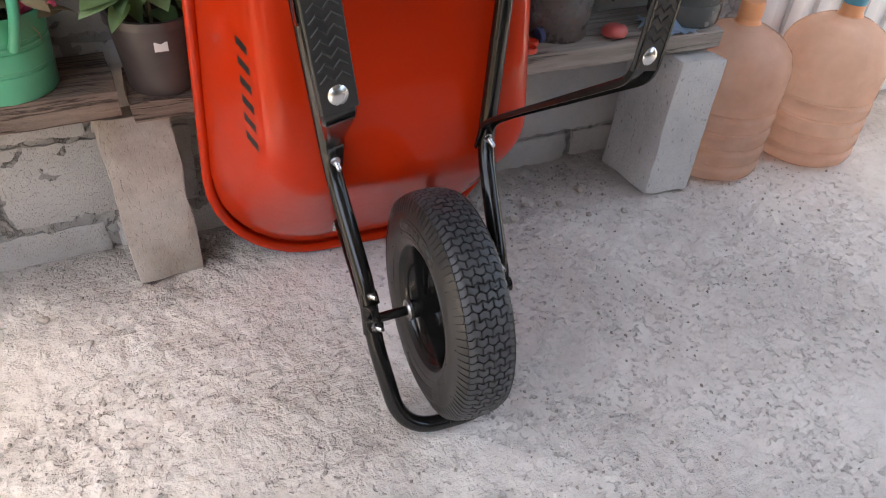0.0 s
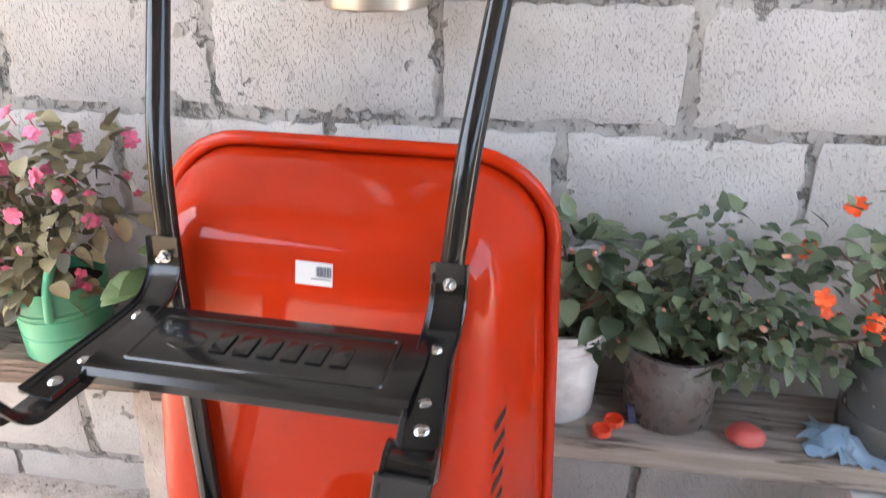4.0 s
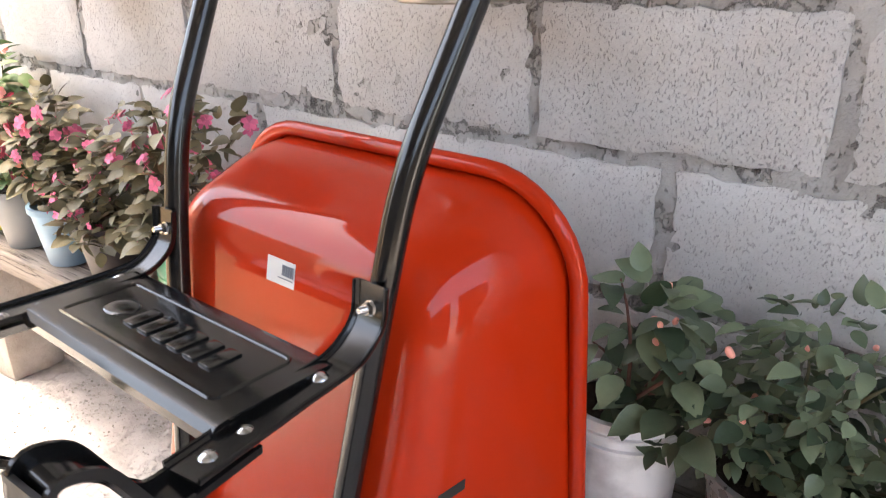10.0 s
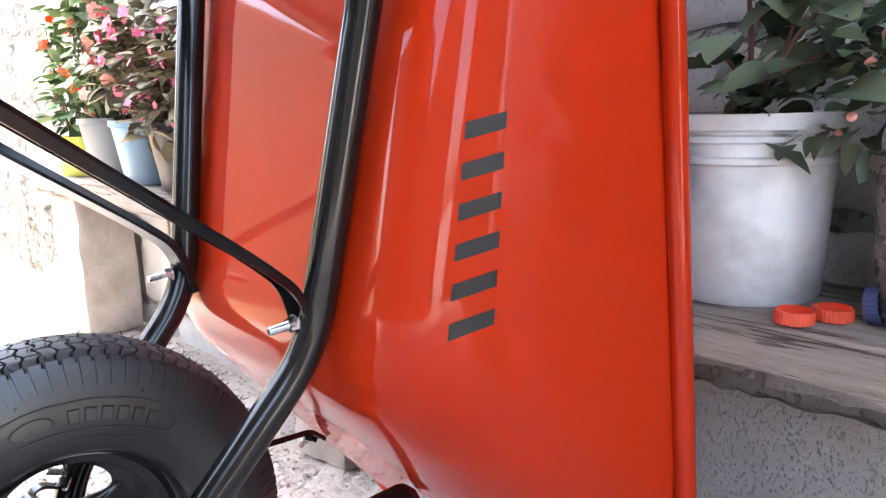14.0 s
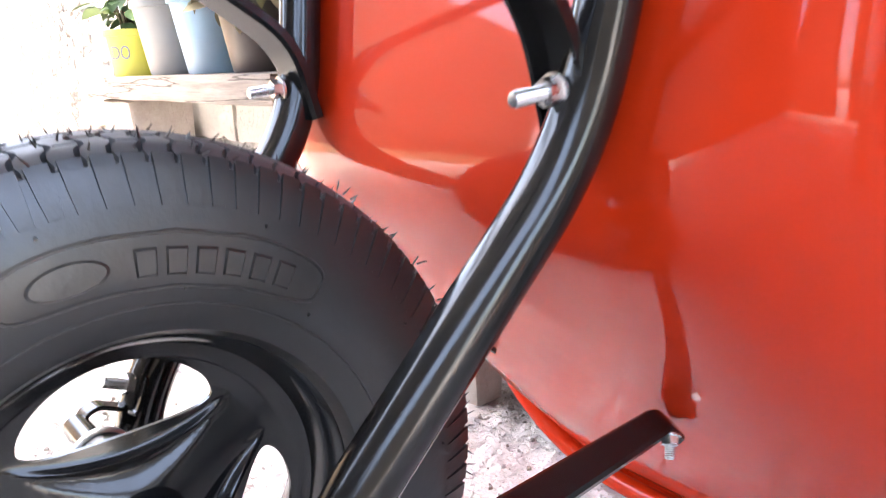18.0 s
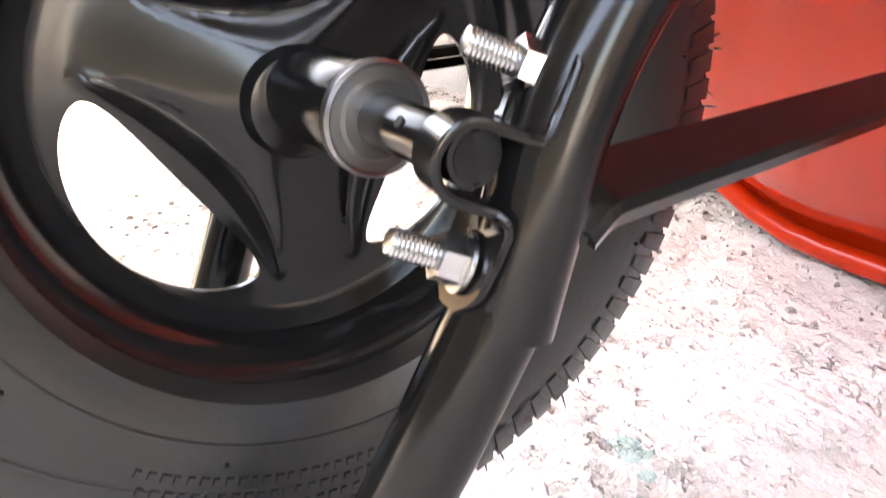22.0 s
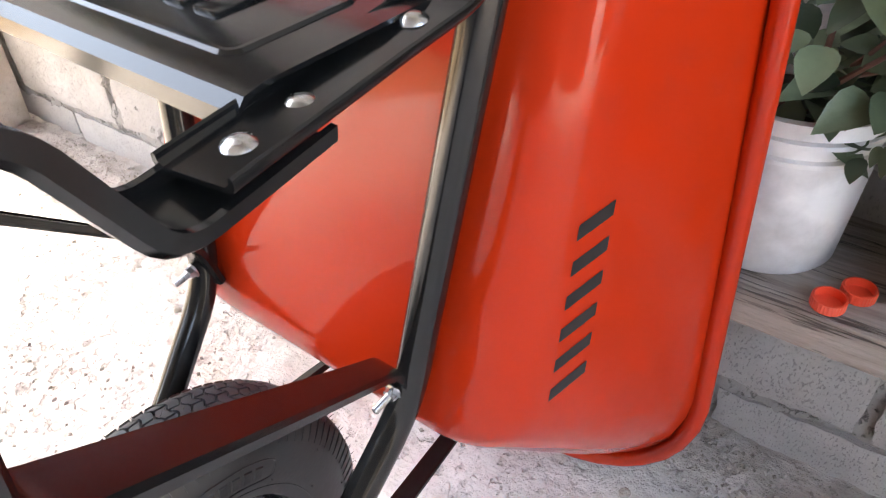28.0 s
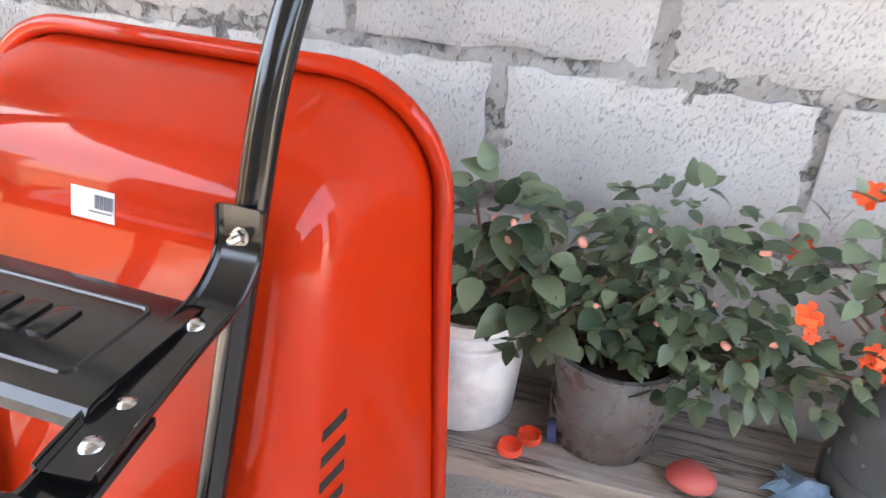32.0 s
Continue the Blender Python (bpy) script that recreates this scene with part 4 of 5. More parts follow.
def on_axle(u):
    return AXLE_A + (AXLE_B - AXLE_A) * ((u + 0.120) / 0.251)


axle_bm = bmesh.new()
sweep(axle_bm, [AXLE_A, on_axle(0.0), AXLE_B, AXLE_B + AXLE_WAY * 0.0004, AXLE_B - AXLE_WAY * 0.016], circle(0.0085, 28), up=(0, 0, 1), scale=[1, 1, 1, 0.80, 0.78])
axle = part("axle", axle_bm, BLACK, barrow, "black hollow axle rod")
# a flat black disc stands in for the shaded inside of a pin hole
hole = lathe([(0.0, 0.0), (0.0018, 0.0), (0.0018, 0.0006), (0.0, 0.0006)], 12)
hole.transform(frame_to(on_axle(0.104) + Vector((0.0005, -0.0066, 0.0052)), (0, -0.80, 0.60)))
part("pin_hole_dark_disc", hole, LETTER, axle)
shift = Vector((-0.0, 1.0 - HUB_V, -HUB_Z))
hub_bm = bmesh.new()
sweep(hub_bm, [on_axle(u) + shift for u in (-0.066, -0.064, 0.074, 0.076)], circle(0.0168, 36), up=(0, 0, 1), scale=[0.96, 1, 1, 0.96])
part("hub", hub_bm, BLACK, wheel, "black hub tube")
for s, u in ((1, 0.0752), (-1, -0.0652)):
    prof = [(0.0, -0.002), (0.0172, -0.002), (0.0186, 0.000), (0.0186, 0.0035), (0.0176, 0.0046), (0.0164, 0.0036), (0.0134, 0.0036), (0.0124, 0.0052), (0.0098, 0.0052), (0.0, 0.0050)]
    bm = lathe(prof, 40)
    bm.transform(frame_to(on_axle(u) + shift, AXLE_WAY * s))
    part("bearing", bm, STEEL, wheel, "dull steel bearing ring")

# brackets that clamp the axle to the tubes
for s in (1, -1):
    bm = bmesh.new()
    way = Vector((s * 0.06, 0.44, 0.896)).normalized()
    out = Vector((-s * 0.10, -0.89, 0.43))
    out = (out - way * way.dot(out)).normalized()
    mid = B(s * 0.1222, 1.0325, 0.2400)
    half = 0.0425
    flat = [(-half, 0.0), (-0.041, 0.0), (-0.038, 0.0), (-0.033, 0.0), (-0.022, 0.0), (-0.0145, 0.0), (-0.0118, 0.0018), (-0.0108, 0.005), (-0.0108, 0.011), (-0.0108, 0.0170)]
    arch = [(-0.0108 * math.cos(math.pi * k / 12), 0.0170 + 0.0108 * math.sin(math.pi * k / 12)) for k in range(1, 12)]
    outline = flat + arch + [(-d, l) for d, l in reversed(flat)]
    path = [mid + way * d + out * l for d, l in outline]
    ends = [math.sqrt(max(0.12, 1 - (1 - min(1.0, (half - abs(d)) / 0.015)) ** 2)) for d, _ in outline]
    last = len(path) - 1
    rings = []
    across = way.cross(out).normalized()
    for i, p in enumerate(path):
        t = (path[min(i + 1, last)] - path[max(i - 1, 0)]).normalized()
        n = across.cross(t)
        rings.append([bm.verts.new(p + across * (x * ends[i] * (0.45 if outline[i][1] > 0.004 else 1.0)) + Vector((s * 0.005 if outline[i][1] > 0.004 else 0.0, 0, 0)) + n * y) for x, y in slab(0.031, 0.003)])
    for r0, r1 in zip(rings, rings[1:]):
        for k in range(8):
            bm.faces.new((r0[k], r0[(k + 1) % 8], r1[(k + 1) % 8], r1[k]))
    bm.faces.new(rings[0][::-1])
    bm.faces.new(rings[-1])
    clamp = part("axle_bracket", bm, BLACK, barrow, "black steel clamp over the axle")
    bolt_set(clamp, mid - way * 0.0285 + out * 0.0015, out + Vector((-s * 0.12, 0, 0)), 1.12, 0.0225)
    bolt_set(clamp, mid + way * 0.0285 + out * 0.0015, out + Vector((-s * 0.12, 0, 0)), 1.12, 0.0225)
    backing = bmesh.new()
    sweep(backing, [mid - out * 0.006 + way * d for d in (-0.036, -0.028, 0.028, 0.036)], slab(0.026, 0.007), up=out, scale=[0.7, 1, 1, 0.7])
    part("bracket_plate", backing, BLACK, barrow)
    dimple = lathe([(0.0, 0.0022), (0.003, 0.0016), (0.0050, 0.0), (0.0, -0.001)], 18)
    dimple.transform(frame_to(B(s * 0.1245, 1.0230, 0.1925), (0, -0.95, 0.3)))
    part("rivet", dimple, BLACK, barrow, "small black rivet", 60)

# struts from the axle back to the tray's front panel
for s in (1, -1):
    bm = bmesh.new()
    a, b = B(s * 0.1235, 1.060, 0.230), B(s * 0.101, 1.320, 0.231)
    path = bent([B(s * 0.1240, 1.050, 0.2230), a, b, B(s * 0.099, 1.338, 0.216)], 0.006, 4)
    far = [(p - path[0]).length / (path[-1] - path[0]).length for p in path]
    sweep(bm, path, channel(0.027, 0.0028, 0.006), up=(s * 0.42, 0.25, 0.87), scale=[1.0 - 0.25 * f for f in far])
    strut = part("strut", bm, BLACK, barrow, "flat black steel strut")
    bolt_set(strut, B(s * 0.106, 1.322, 0.221), (s * 0.4, -0.5, -0.8), 0.9, 0.016)



def dish(w, t, lip):
    """A strap's section with both edges turned up and rounded over."""
    x = w / 2
    return [(-x + 0.004, 0), (x - 0.004, 0), (x - 0.0012, 0.0012), (x, 0.004), (x, lip), (x - 0.0012, lip + 0.001), (x - t, lip), (x - t, t + 0.0026), (x - t - 0.003, t),
            (-x + t + 0.003, t), (-x + t, t + 0.0026), (-x + t, lip), (-x + 0.0012, lip + 0.001), (-x, lip), (-x, 0.004), (-x + 0.0012, 0.0012)]


# ---- legs: bent straps, braces and rubber faced feet ----
for s in (1, -1):
    leg = new("leg")
    leg.parent = barrow
    tagged(leg, "black bent steel leg with a rubber-faced foot")
    top_u = 0.193 if s > 0 else 0.186
    brace_path = bent([B(s * top_u, 1.2505, 0.880), B(s * top_u, 1.246, 0.836), B(s * (top_u - 0.001), 1.210, 0.806), B(s * 0.192, 1.160, 0.800), B(s * 0.2095, 1.008, 0.7945)], 0.03, 6)
    bm = bmesh.new()
    sweep(bm, brace_path, dish(0.047, 0.0028, 0.0078), up=[Vector((0, -1, 0.25)) if k < 6 else Vector((0, -0.25, 1)) for k in range(len(brace_path))])
    part("brace", bm, BLACK, leg, "black channel strap with turned edges")
    for u, v, z in ((0.190, 1.174, 0.803), (0.200, 1.077, 0.796), (0.206, 1.035, 0.796)):
        rivet(leg, B(s * u, v, z + 0.0015), (0, -0.1, 1))
    bolt_set(leg, B(s * top_u, 1.2445, 0.854), (0, -1, 0.15), 1.0, 0.018)
    wide = 0.0 if s > 0 else 0.007
    strap = bent([B(s * 0.137, 1.196, 0.432), B(s * 0.137, 1.182, 0.486), B(s * 0.150, 1.140, 0.520), B(s * (0.203 + wide), 0.888, 0.700), B(s * (0.227 + wide), 0.899, 0.874), B(s * (0.224 + wide), 0.932, 0.862), B(s * (0.2125 + wide * 0.5), 0.976, 0.784), B(s * 0.201, 1.075, 0.7885)], 0.022, 5)
    bm = bmesh.new()
    ups = []
    for i, p in enumerate(strap):
        t = (strap[min(i + 1, len(strap) - 1)] - strap[max(i - 1, 0)]).normalized()
        ups.append(t.cross(Vector((s, 0.12 * s, -0.15))))
    broad = [0.75 + 0.35 * min(1.0, max(0.0, (p.z - 0.52) / 0.17)) for p in strap]
    sweep(bm, strap, channel(0.040, 0.0034, 0.008), up=ups, scale=broad)
    part("foot_strap", bm, BLACK, leg, "flat black steel strap bent into a foot")
    # chevron pad on the foot's face
    pad = new("foot_pad")
    pad.parent = leg
    tagged(pad, "black rubber pad with zigzag ridges")
    lo, hi = B(s * (0.2035 + wide), 0.884, 0.712), B(s * (0.2245 + wide), 0.892, 0.866)
    way = (hi - lo).normalized()
    across = (Vector((s, 0.12 * s, -0.15)) - way * way.dot(Vector((s, 0.12 * s, -0.15)))).normalized()
    out = way.cross(across)
    out = out if out.y < 0 else -out
    bm = bmesh.new()
    sweep(bm, [lo, hi], slab(0.047, 0.005), up=out)
    part("pad_body", bm, FOOT, pad)
    for k in range(7):
        bm = bmesh.new()
        d = 0.040 + k * 0.0135
        pts = [lo + way * (d + (0.006 if j % 2 else -0.002)) + across * (-0.018 + 0.009 * j) + out * 0.0032 for j in range(5)]
        sweep(bm, pts, slab(0.003, 0.003), up=out)
        part("ridge", bm, FOOT, pad)
    rivet(pad, lo + way * 0.020 + out * 0.003, out, 0.0125)
    bolt_set(leg, B(s * 0.140, 1.180, 0.456), (0, -1, -0.1), 1.0, 0.026)

# ---- cross plate between the legs ----
plate = new("cross_plate")
plate.parent = barrow
tagged(plate, "black pressed steel cross plate with a raised frame and bars")
bm = bmesh.new()
prof = [(v, z + 0.005) for v, z in ((1.200, 0.790), (1.198, 0.802), (1.190, 0.804), (1.069, 0.8035), (1.057, 0.801), (1.051, 0.794), (1.051, 0.783), (1.054, 0.783), (1.054, 0.793), (1.059, 0.798), (1.070, 0.8005), (1.190, 0.801), (1.195, 0.799), (1.197, 0.790))]
cols = []
for x in (-0.186, 0.186):
    cols.append([bm.verts.new(B(x, v, z)) for v, z in prof])
for k in range(len(prof)):
    q = (k + 1) % len(prof)
    bm.faces.new((cols[0][k], cols[0][q], cols[1][q], cols[1][k]))
bm.faces.new(cols[0][::-1])
bm.faces.new(cols[1])
part("plate_sheet", bm, BLACK, plate)
bm = bmesh.new()
frame_path = bent([B(-0.145, 1.080, 0.809), B(0.145, 1.080, 0.809), B(0.150, 1.085, 0.809), B(0.150, 1.168, 0.809), B(0.145, 1.174, 0.809), B(-0.145, 1.174, 0.809), B(-0.150, 1.168, 0.809), B(-0.150, 1.085, 0.809), B(-0.145, 1.080, 0.809)], 0.02, 4)
sweep(bm, frame_path[:-1], [(0.004, -0.001), (0.0015, 0.0016), (-0.0015, 0.0016), (-0.004, -0.001)], closed=True, up=(0, 0, 1))
part("raised_frame", bm, BLACK, plate)
for k in range(6):
    x0 = -0.062 + k * 0.029
    bm = bmesh.new()
    box(bm, B(x0, 1.108, 0.806), B(x0 + 0.0205, 1.148, 0.8118), bevel=0.0024)
    part("raised_bar", bm, BLACK, plate)
bm = bmesh.new()
bmesh.ops.create_uvsphere(bm, u_segments=20, v_segments=8, radius=1.0, matrix=Matrix.Translation(B(-0.098, 1.128, 0.8075)) @ Matrix.Diagonal((0.027, 0.021, 0.0035, 1)))
part("raised_oval", bm, BLACK, plate)


# ---- planks, blocks and plinth ----
def slab_thing(name, lo, hi, mat, label, category, turn=0.0, rough=0.003, seed=1.0, group="", tilt=(0.0, 0.0)):
    """A sawn plank or a cast block with worn edges, standing on its lower face."""
    lo, hi = Vector(lo), Vector(hi)
    size = hi - lo
    bm = bmesh.new()
    bmesh.ops.create_cube(bm, size=1.0, matrix=Matrix.Translation((0, 0, size.z / 2)) @ Matrix.Diagonal((*size, 1)))
    bmesh.ops.bevel(bm, geom=bm.edges[:], offset=min(size) * 0.06, segments=2, affect="EDGES", profile=0.6)
    cuts = [e for e in bm.edges if e.calc_length() > 0.06]
    bmesh.ops.subdivide_edges(bm, edges=cuts, cuts=5, use_grid_fill=True)
    roughen(bm, rough, 14.0, seed)
    roughen(bm, rough * 0.6, 45.0, seed + 3)
    ob = mesh_object(name, bm, mat, 45)
    ob.matrix_world = Matrix.Translation(((lo.x + hi.x) / 2, (lo.y + hi.y) / 2, lo.z)) @ Euler((radians(tilt[0]), radians(tilt[1]), radians(turn))).to_matrix().to_4x4()
    return tagged(ob, label, category, group)


slab_thing("plank", (-0.55, 1.492, 0.390), (0.66, 1.690, 0.436), WOOD, "weathered grey-brown plank laid as a flower bench", "plank", -0.5, 0.003, 2.0, "bench planks")
slab_thing("timber", (-1.06, 1.512, 0.420), (-0.765, 1.690, 0.474), WOOD_DARK, "short thick brown timber under the green watering can", "timber", 1.5, 0.0025, 5.0, "bench planks")
slab_thing("splintered_board", (-0.745, 1.520, 0.402), (-0.560, 1.690, 0.440), WOOD_DARK, "splintered old board under the brown flowerpot", "board", -1.0, 0.006, 8.0, "bench planks")
slab_thing("plank", (-2.10, 1.500, 0.410), (-1.075, 1.690, 0.462), WOOD, "pale weathered plank carrying the row of flowerpots", "plank", 0.0, 0.003, 11.0, "bench planks")
slab_thing("concrete_block", (-0.803, 1.548, -0.002), (-0.663, 1.598, 0.398), OLD_BLOCK, "worn stained concrete block standing on end under the bench", "concrete block", 3.0, 0.008, 3.0, "bench blocks", (-3.0, -2.0))
slab_thing("concrete_block", (0.485, 1.424, 0.0), (0.631, 1.632, 0.375), NEW_BLOCK, "clean light grey concrete block standing on end beside the bottles", "concrete block", -2.0, 0.0035, 6.0, "bench blocks", (-4.0, 5.0))
slab_thing("concrete_block", (-2.05, 1.520, 0.0), (-1.84, 1.68, 0.405), OLD_BLOCK, "worn concrete block propping the far end of the plank", "concrete block", 0.0, 0.005, 9.0, "bench blocks")


# ---- white gate beside the wall ----
def gate():
    g = thing("sheet_metal_gate", Matrix.Translation((0.955, 1.672, 0.0)), "white painted ribbed sheet metal gate beside the block wall", "gate")
    bm = bmesh.new()
    box(bm, (0, 0.012, 0.02), (1.6, 0.028, 2.3))
    part("sheet", bm, GATE_PAINT, g, "", 0)
    for k in range(14):
        bm = bmesh.new()
        x = 0.03 + k * 0.115
        box(bm, (x, -0.004, 0.02), (x + 0.055, 0.0125, 2.3), bevel=0.005)
        part("rib", bm, GATE_PAINT, g)
    return g


gate()


# ---- bottles ----
def bottle(x, y, turn, label, cap_mat, cap_low=0.436):
    b = thing("water_bottle", Matrix.Translation((x, y, 0.0)) @ Euler((0, 0, turn)).to_matrix().to_4x4(), label, "bottle", "large water bottles")
    out = [(0.0, 0.014), (0.092, 0.006), (0.126, 0.004), (0.142, 0.015), (0.1475, 0.030)]
    for z in (0.042, 0.092, 0.142, 0.192):
        out += [(0.1485, z), (0.1470, z + 0.003), (0.1385, z + 0.010), (0.1385, z + 0.015), (0.1470, z + 0.022), (0.1485, z + 0.025)]
    out += [(0.1490, 0.262), (0.1490, 0.300), (0.1455, 0.330), (0.134, 0.358), (0.110, 0.384), (0.072, 0.406), (0.040, 0.418), (0.0300, 0.426), (0.0280, 0.434), (0.0275, 0.462), (0.0255, 0.463)]
    inner = [(max(r - 0.0022, 0.0), z + 0.002) for r, z in reversed(out)]
    part("body", lathe(out + inner, 56), PEACH, b, "peach tinted translucent plastic body", 45)
    part("cap", lathe([(0.0305, cap_low), (0.0315, cap_low + 0.004), (0.0315, 0.474), (0.0290, 0.480), (0.0, 0.481)], 28), cap_mat, b, "screw cap")
    part("neck", lathe([(0.0365, 0.4195), (0.0325, 0.426), (0.0298, 0.434), (0.0294, 0.460), (0.0280, 0.461)], 28), CAP_ORANGE, b, "amber neck")
    return b


bottle(0.790, 1.538, 0.0, "empty peach translucent water bottle with an orange cap", CAP_ORANGE)
bottle(1.125, 1.495, 1.0, "empty peach translucent water bottle with a blue cap", CAP_SKY, 0.455)


# ---- plants ----
def leaf_blade(bm, base, way, up, length, width, fold=0.25, droop=0.35):
    """One pointed oval leaf: two folded halves, curved along its rib."""
    t = way.normalized()
    n = (up - t * up.dot(t)).normalized()
    s = t.cross(n)
    shape = ((0.0, 0.10), (0.10, 0.62), (0.27, 0.95), (0.48, 1.0), (0.70, 0.76), (0.88, 0.36), (1.0, 0.0))
    mid, lef, rig = [], [], []
    for f, w in shape:
        c = base + t * (length * f) - n * (droop * length * f * f)
        mid.append(bm.verts.new(c))
        if w > 0:
            lef.append(bm.verts.new(c + s * (width * w / 2) + n * (fold * width * w / 2)))
            rig.append(bm.verts.new(c - s * (width * w / 2) + n * (fold * width * w / 2)))
    for k in range(5):
        bm.faces.new((mid[k], mid[k + 1], lef[k + 1], lef[k]))
        bm.faces.new((mid[k + 1], mid[k], rig[k], rig[k + 1]))
    bm.faces.new((mid[5], mid[6], lef[5]))
    bm.faces.new((mid[6], mid[5], rig[5]))


def blossom(bm, place, way, r, petals=5):
    m = frame_to(place, way)
    for k in range(petals):
        a = 2 * math.pi * k / petals + random.random() * 0.3
        d = Vector((math.cos(a), math.sin(a), 0))
        s = Vector((-d.y, d.x, 0))
        pts = [Vector((0, 0, 0)), d * r * 0.55 + s * r * 0.42 + Vector((0, 0, r * 0.18)), d * r + s * r * 0.25 + Vector((0, 0, r * 0.1)),
               d * r - s * r * 0.25 + Vector((0, 0, r * 0.12)), d * r * 0.55 - s * r * 0.42 + Vector((0, 0, r * 0.2))]
        bm.faces.new([bm.verts.new(m @ p) for p in pts])


def grow(parent, base, clumps, leaf_mat, flower_mat, leaves, leaf_len, flowers, flower_r, seed, stems=9, flower_out=1.0, stem_mat=None):
    """Stems from the soil to clumps (centre, radii), leaves on and in them, and single flowers outside."""
    rng = random.Random(seed)
    stem_bm, leaf_bm = bmesh.new(), bmesh.new()
    base = Vector(base)
    limit = WALL_Y - parent.matrix_world.translation.y
    weights = [(r[0] * r[1] * r[2]) ** 0.6 for _, r in clumps]
    def place(shell=0.0):
        c, r = rng.choices(clumps, weights)[0]
        while True:
            d = Vector((rng.uniform(-1, 1), rng.uniform(-1, 1), rng.uniform(-1, 1)))
            if 1e-3 < d.length <= 1:
                break
        if shell:
            d = d.normalized() * shell
        return Vector(c) + Vector((d.x * r[0], d.y * r[1], d.z * r[2])), d, Vector(c)
    tips = []
    for k in range(stems):
        tip, _, c = place()
        root = base + Vector((rng.uniform(-1, 1) * 0.03, rng.uniform(-1, 1) * 0.03, 0))
        mid = root.lerp(tip, 0.5) + Vector((rng.uniform(-1, 1) * 0.03, rng.uniform(-1, 1) * 0.03, 0.03))
        path = [root * (1 - t) ** 2 + mid * 2 * t * (1 - t) + tip * t * t for t in (0, 0.2, 0.4, 0.6, 0.8, 1.0)]
        sweep(stem_bm, path, circle(0.0036, 6), scale=[1.0, 0.9, 0.8, 0.7, 0.55, 0.35])
        tips.append(path)
    for k in range(leaves):
        if k % 3 == 0:
            path = rng.choice(tips)
            p = path[rng.randint(2, 5)] + Vector((rng.uniform(-1, 1), rng.uniform(-1, 1), rng.uniform(-1, 1))) * 0.015
            d = Vector((rng.uniform(-1, 1), rng.uniform(-1, 1), rng.uniform(-0.2, 0.6)))
        else:
            p, d, c = place()
        p.y = min(p.y, limit - 0.012)
        out = Vector((d.x, d.y - 0.15, d.z * 0.35 + rng.uniform(-0.35, 0.35))) + Vector((rng.uniform(-1, 1), rng.uniform(-1, 1), 0)) * 0.4
        if out.length < 1e-3:
            continue
        up = Vector((rng.uniform(-0.5, 0.5), rng.uniform(-0.75, 0.25), 1))
        l = leaf_len * rng.uniform(0.55, 1.15)
        end = p + out.normalized() * l
        if end.y > limit - 0.008:
            out.y = -abs(out.y)
        leaf_blade(leaf_bm, p, out, up, l, l * rng.uniform(0.56, 0.76), rng.uniform(0.1, 0.4), rng.uniform(0.05, 0.55))
    tagged(part("branching_stem", stem_bm, stem_mat or STEM, parent, "thin branching stems"), kind="stuff")
    tagged(part("foliage", leaf_bm, leaf_mat, parent, "many small pointed oval leaves", 60), kind="stuff")
    for k in range(flowers):
        p, d, c = place(flower_out * (0.85 if flower_r < 0.012 else 1.0))
        d.y = -abs(d.y) - 0.3
        p.y = min(p.y, limit - 0.03)
        bm = bmesh.new()
        r = flower_r * rng.uniform(0.55, 1.1)
        if flower_r < 0.012:
            # closed bud on a thin stalk
            m = frame_to(p, d + Vector((0, 0, 0.4))) @ Matrix.Diagonal((r * 0.6, r * 0.55, r * 0.95, 1))
            bmesh.ops.create_icosphere(bm, subdivisions=2, radius=1.0, matrix=m)
            roughen(bm, r * 0.25, 0.9 / r, k)
            part("bud", bm, flower_mat, parent, "", 60)
            continue
        for j in range(2 if r > 0.012 else 1):
            blossom(bm, p + Vector((rng.uniform(-1, 1), rng.uniform(-1, 1), rng.uniform(-1, 1))) * r * 0.5, d + Vector((rng.uniform(-0.6, 0.6), 0, rng.uniform(-0.3, 0.8))), r)
        sweep(bm, [p, p - Vector((0, 0, 0.012)) - d.normalized() * 0.012], circle(0.0012, 5))
        part("flower", bm, flower_mat, parent, "", 60)


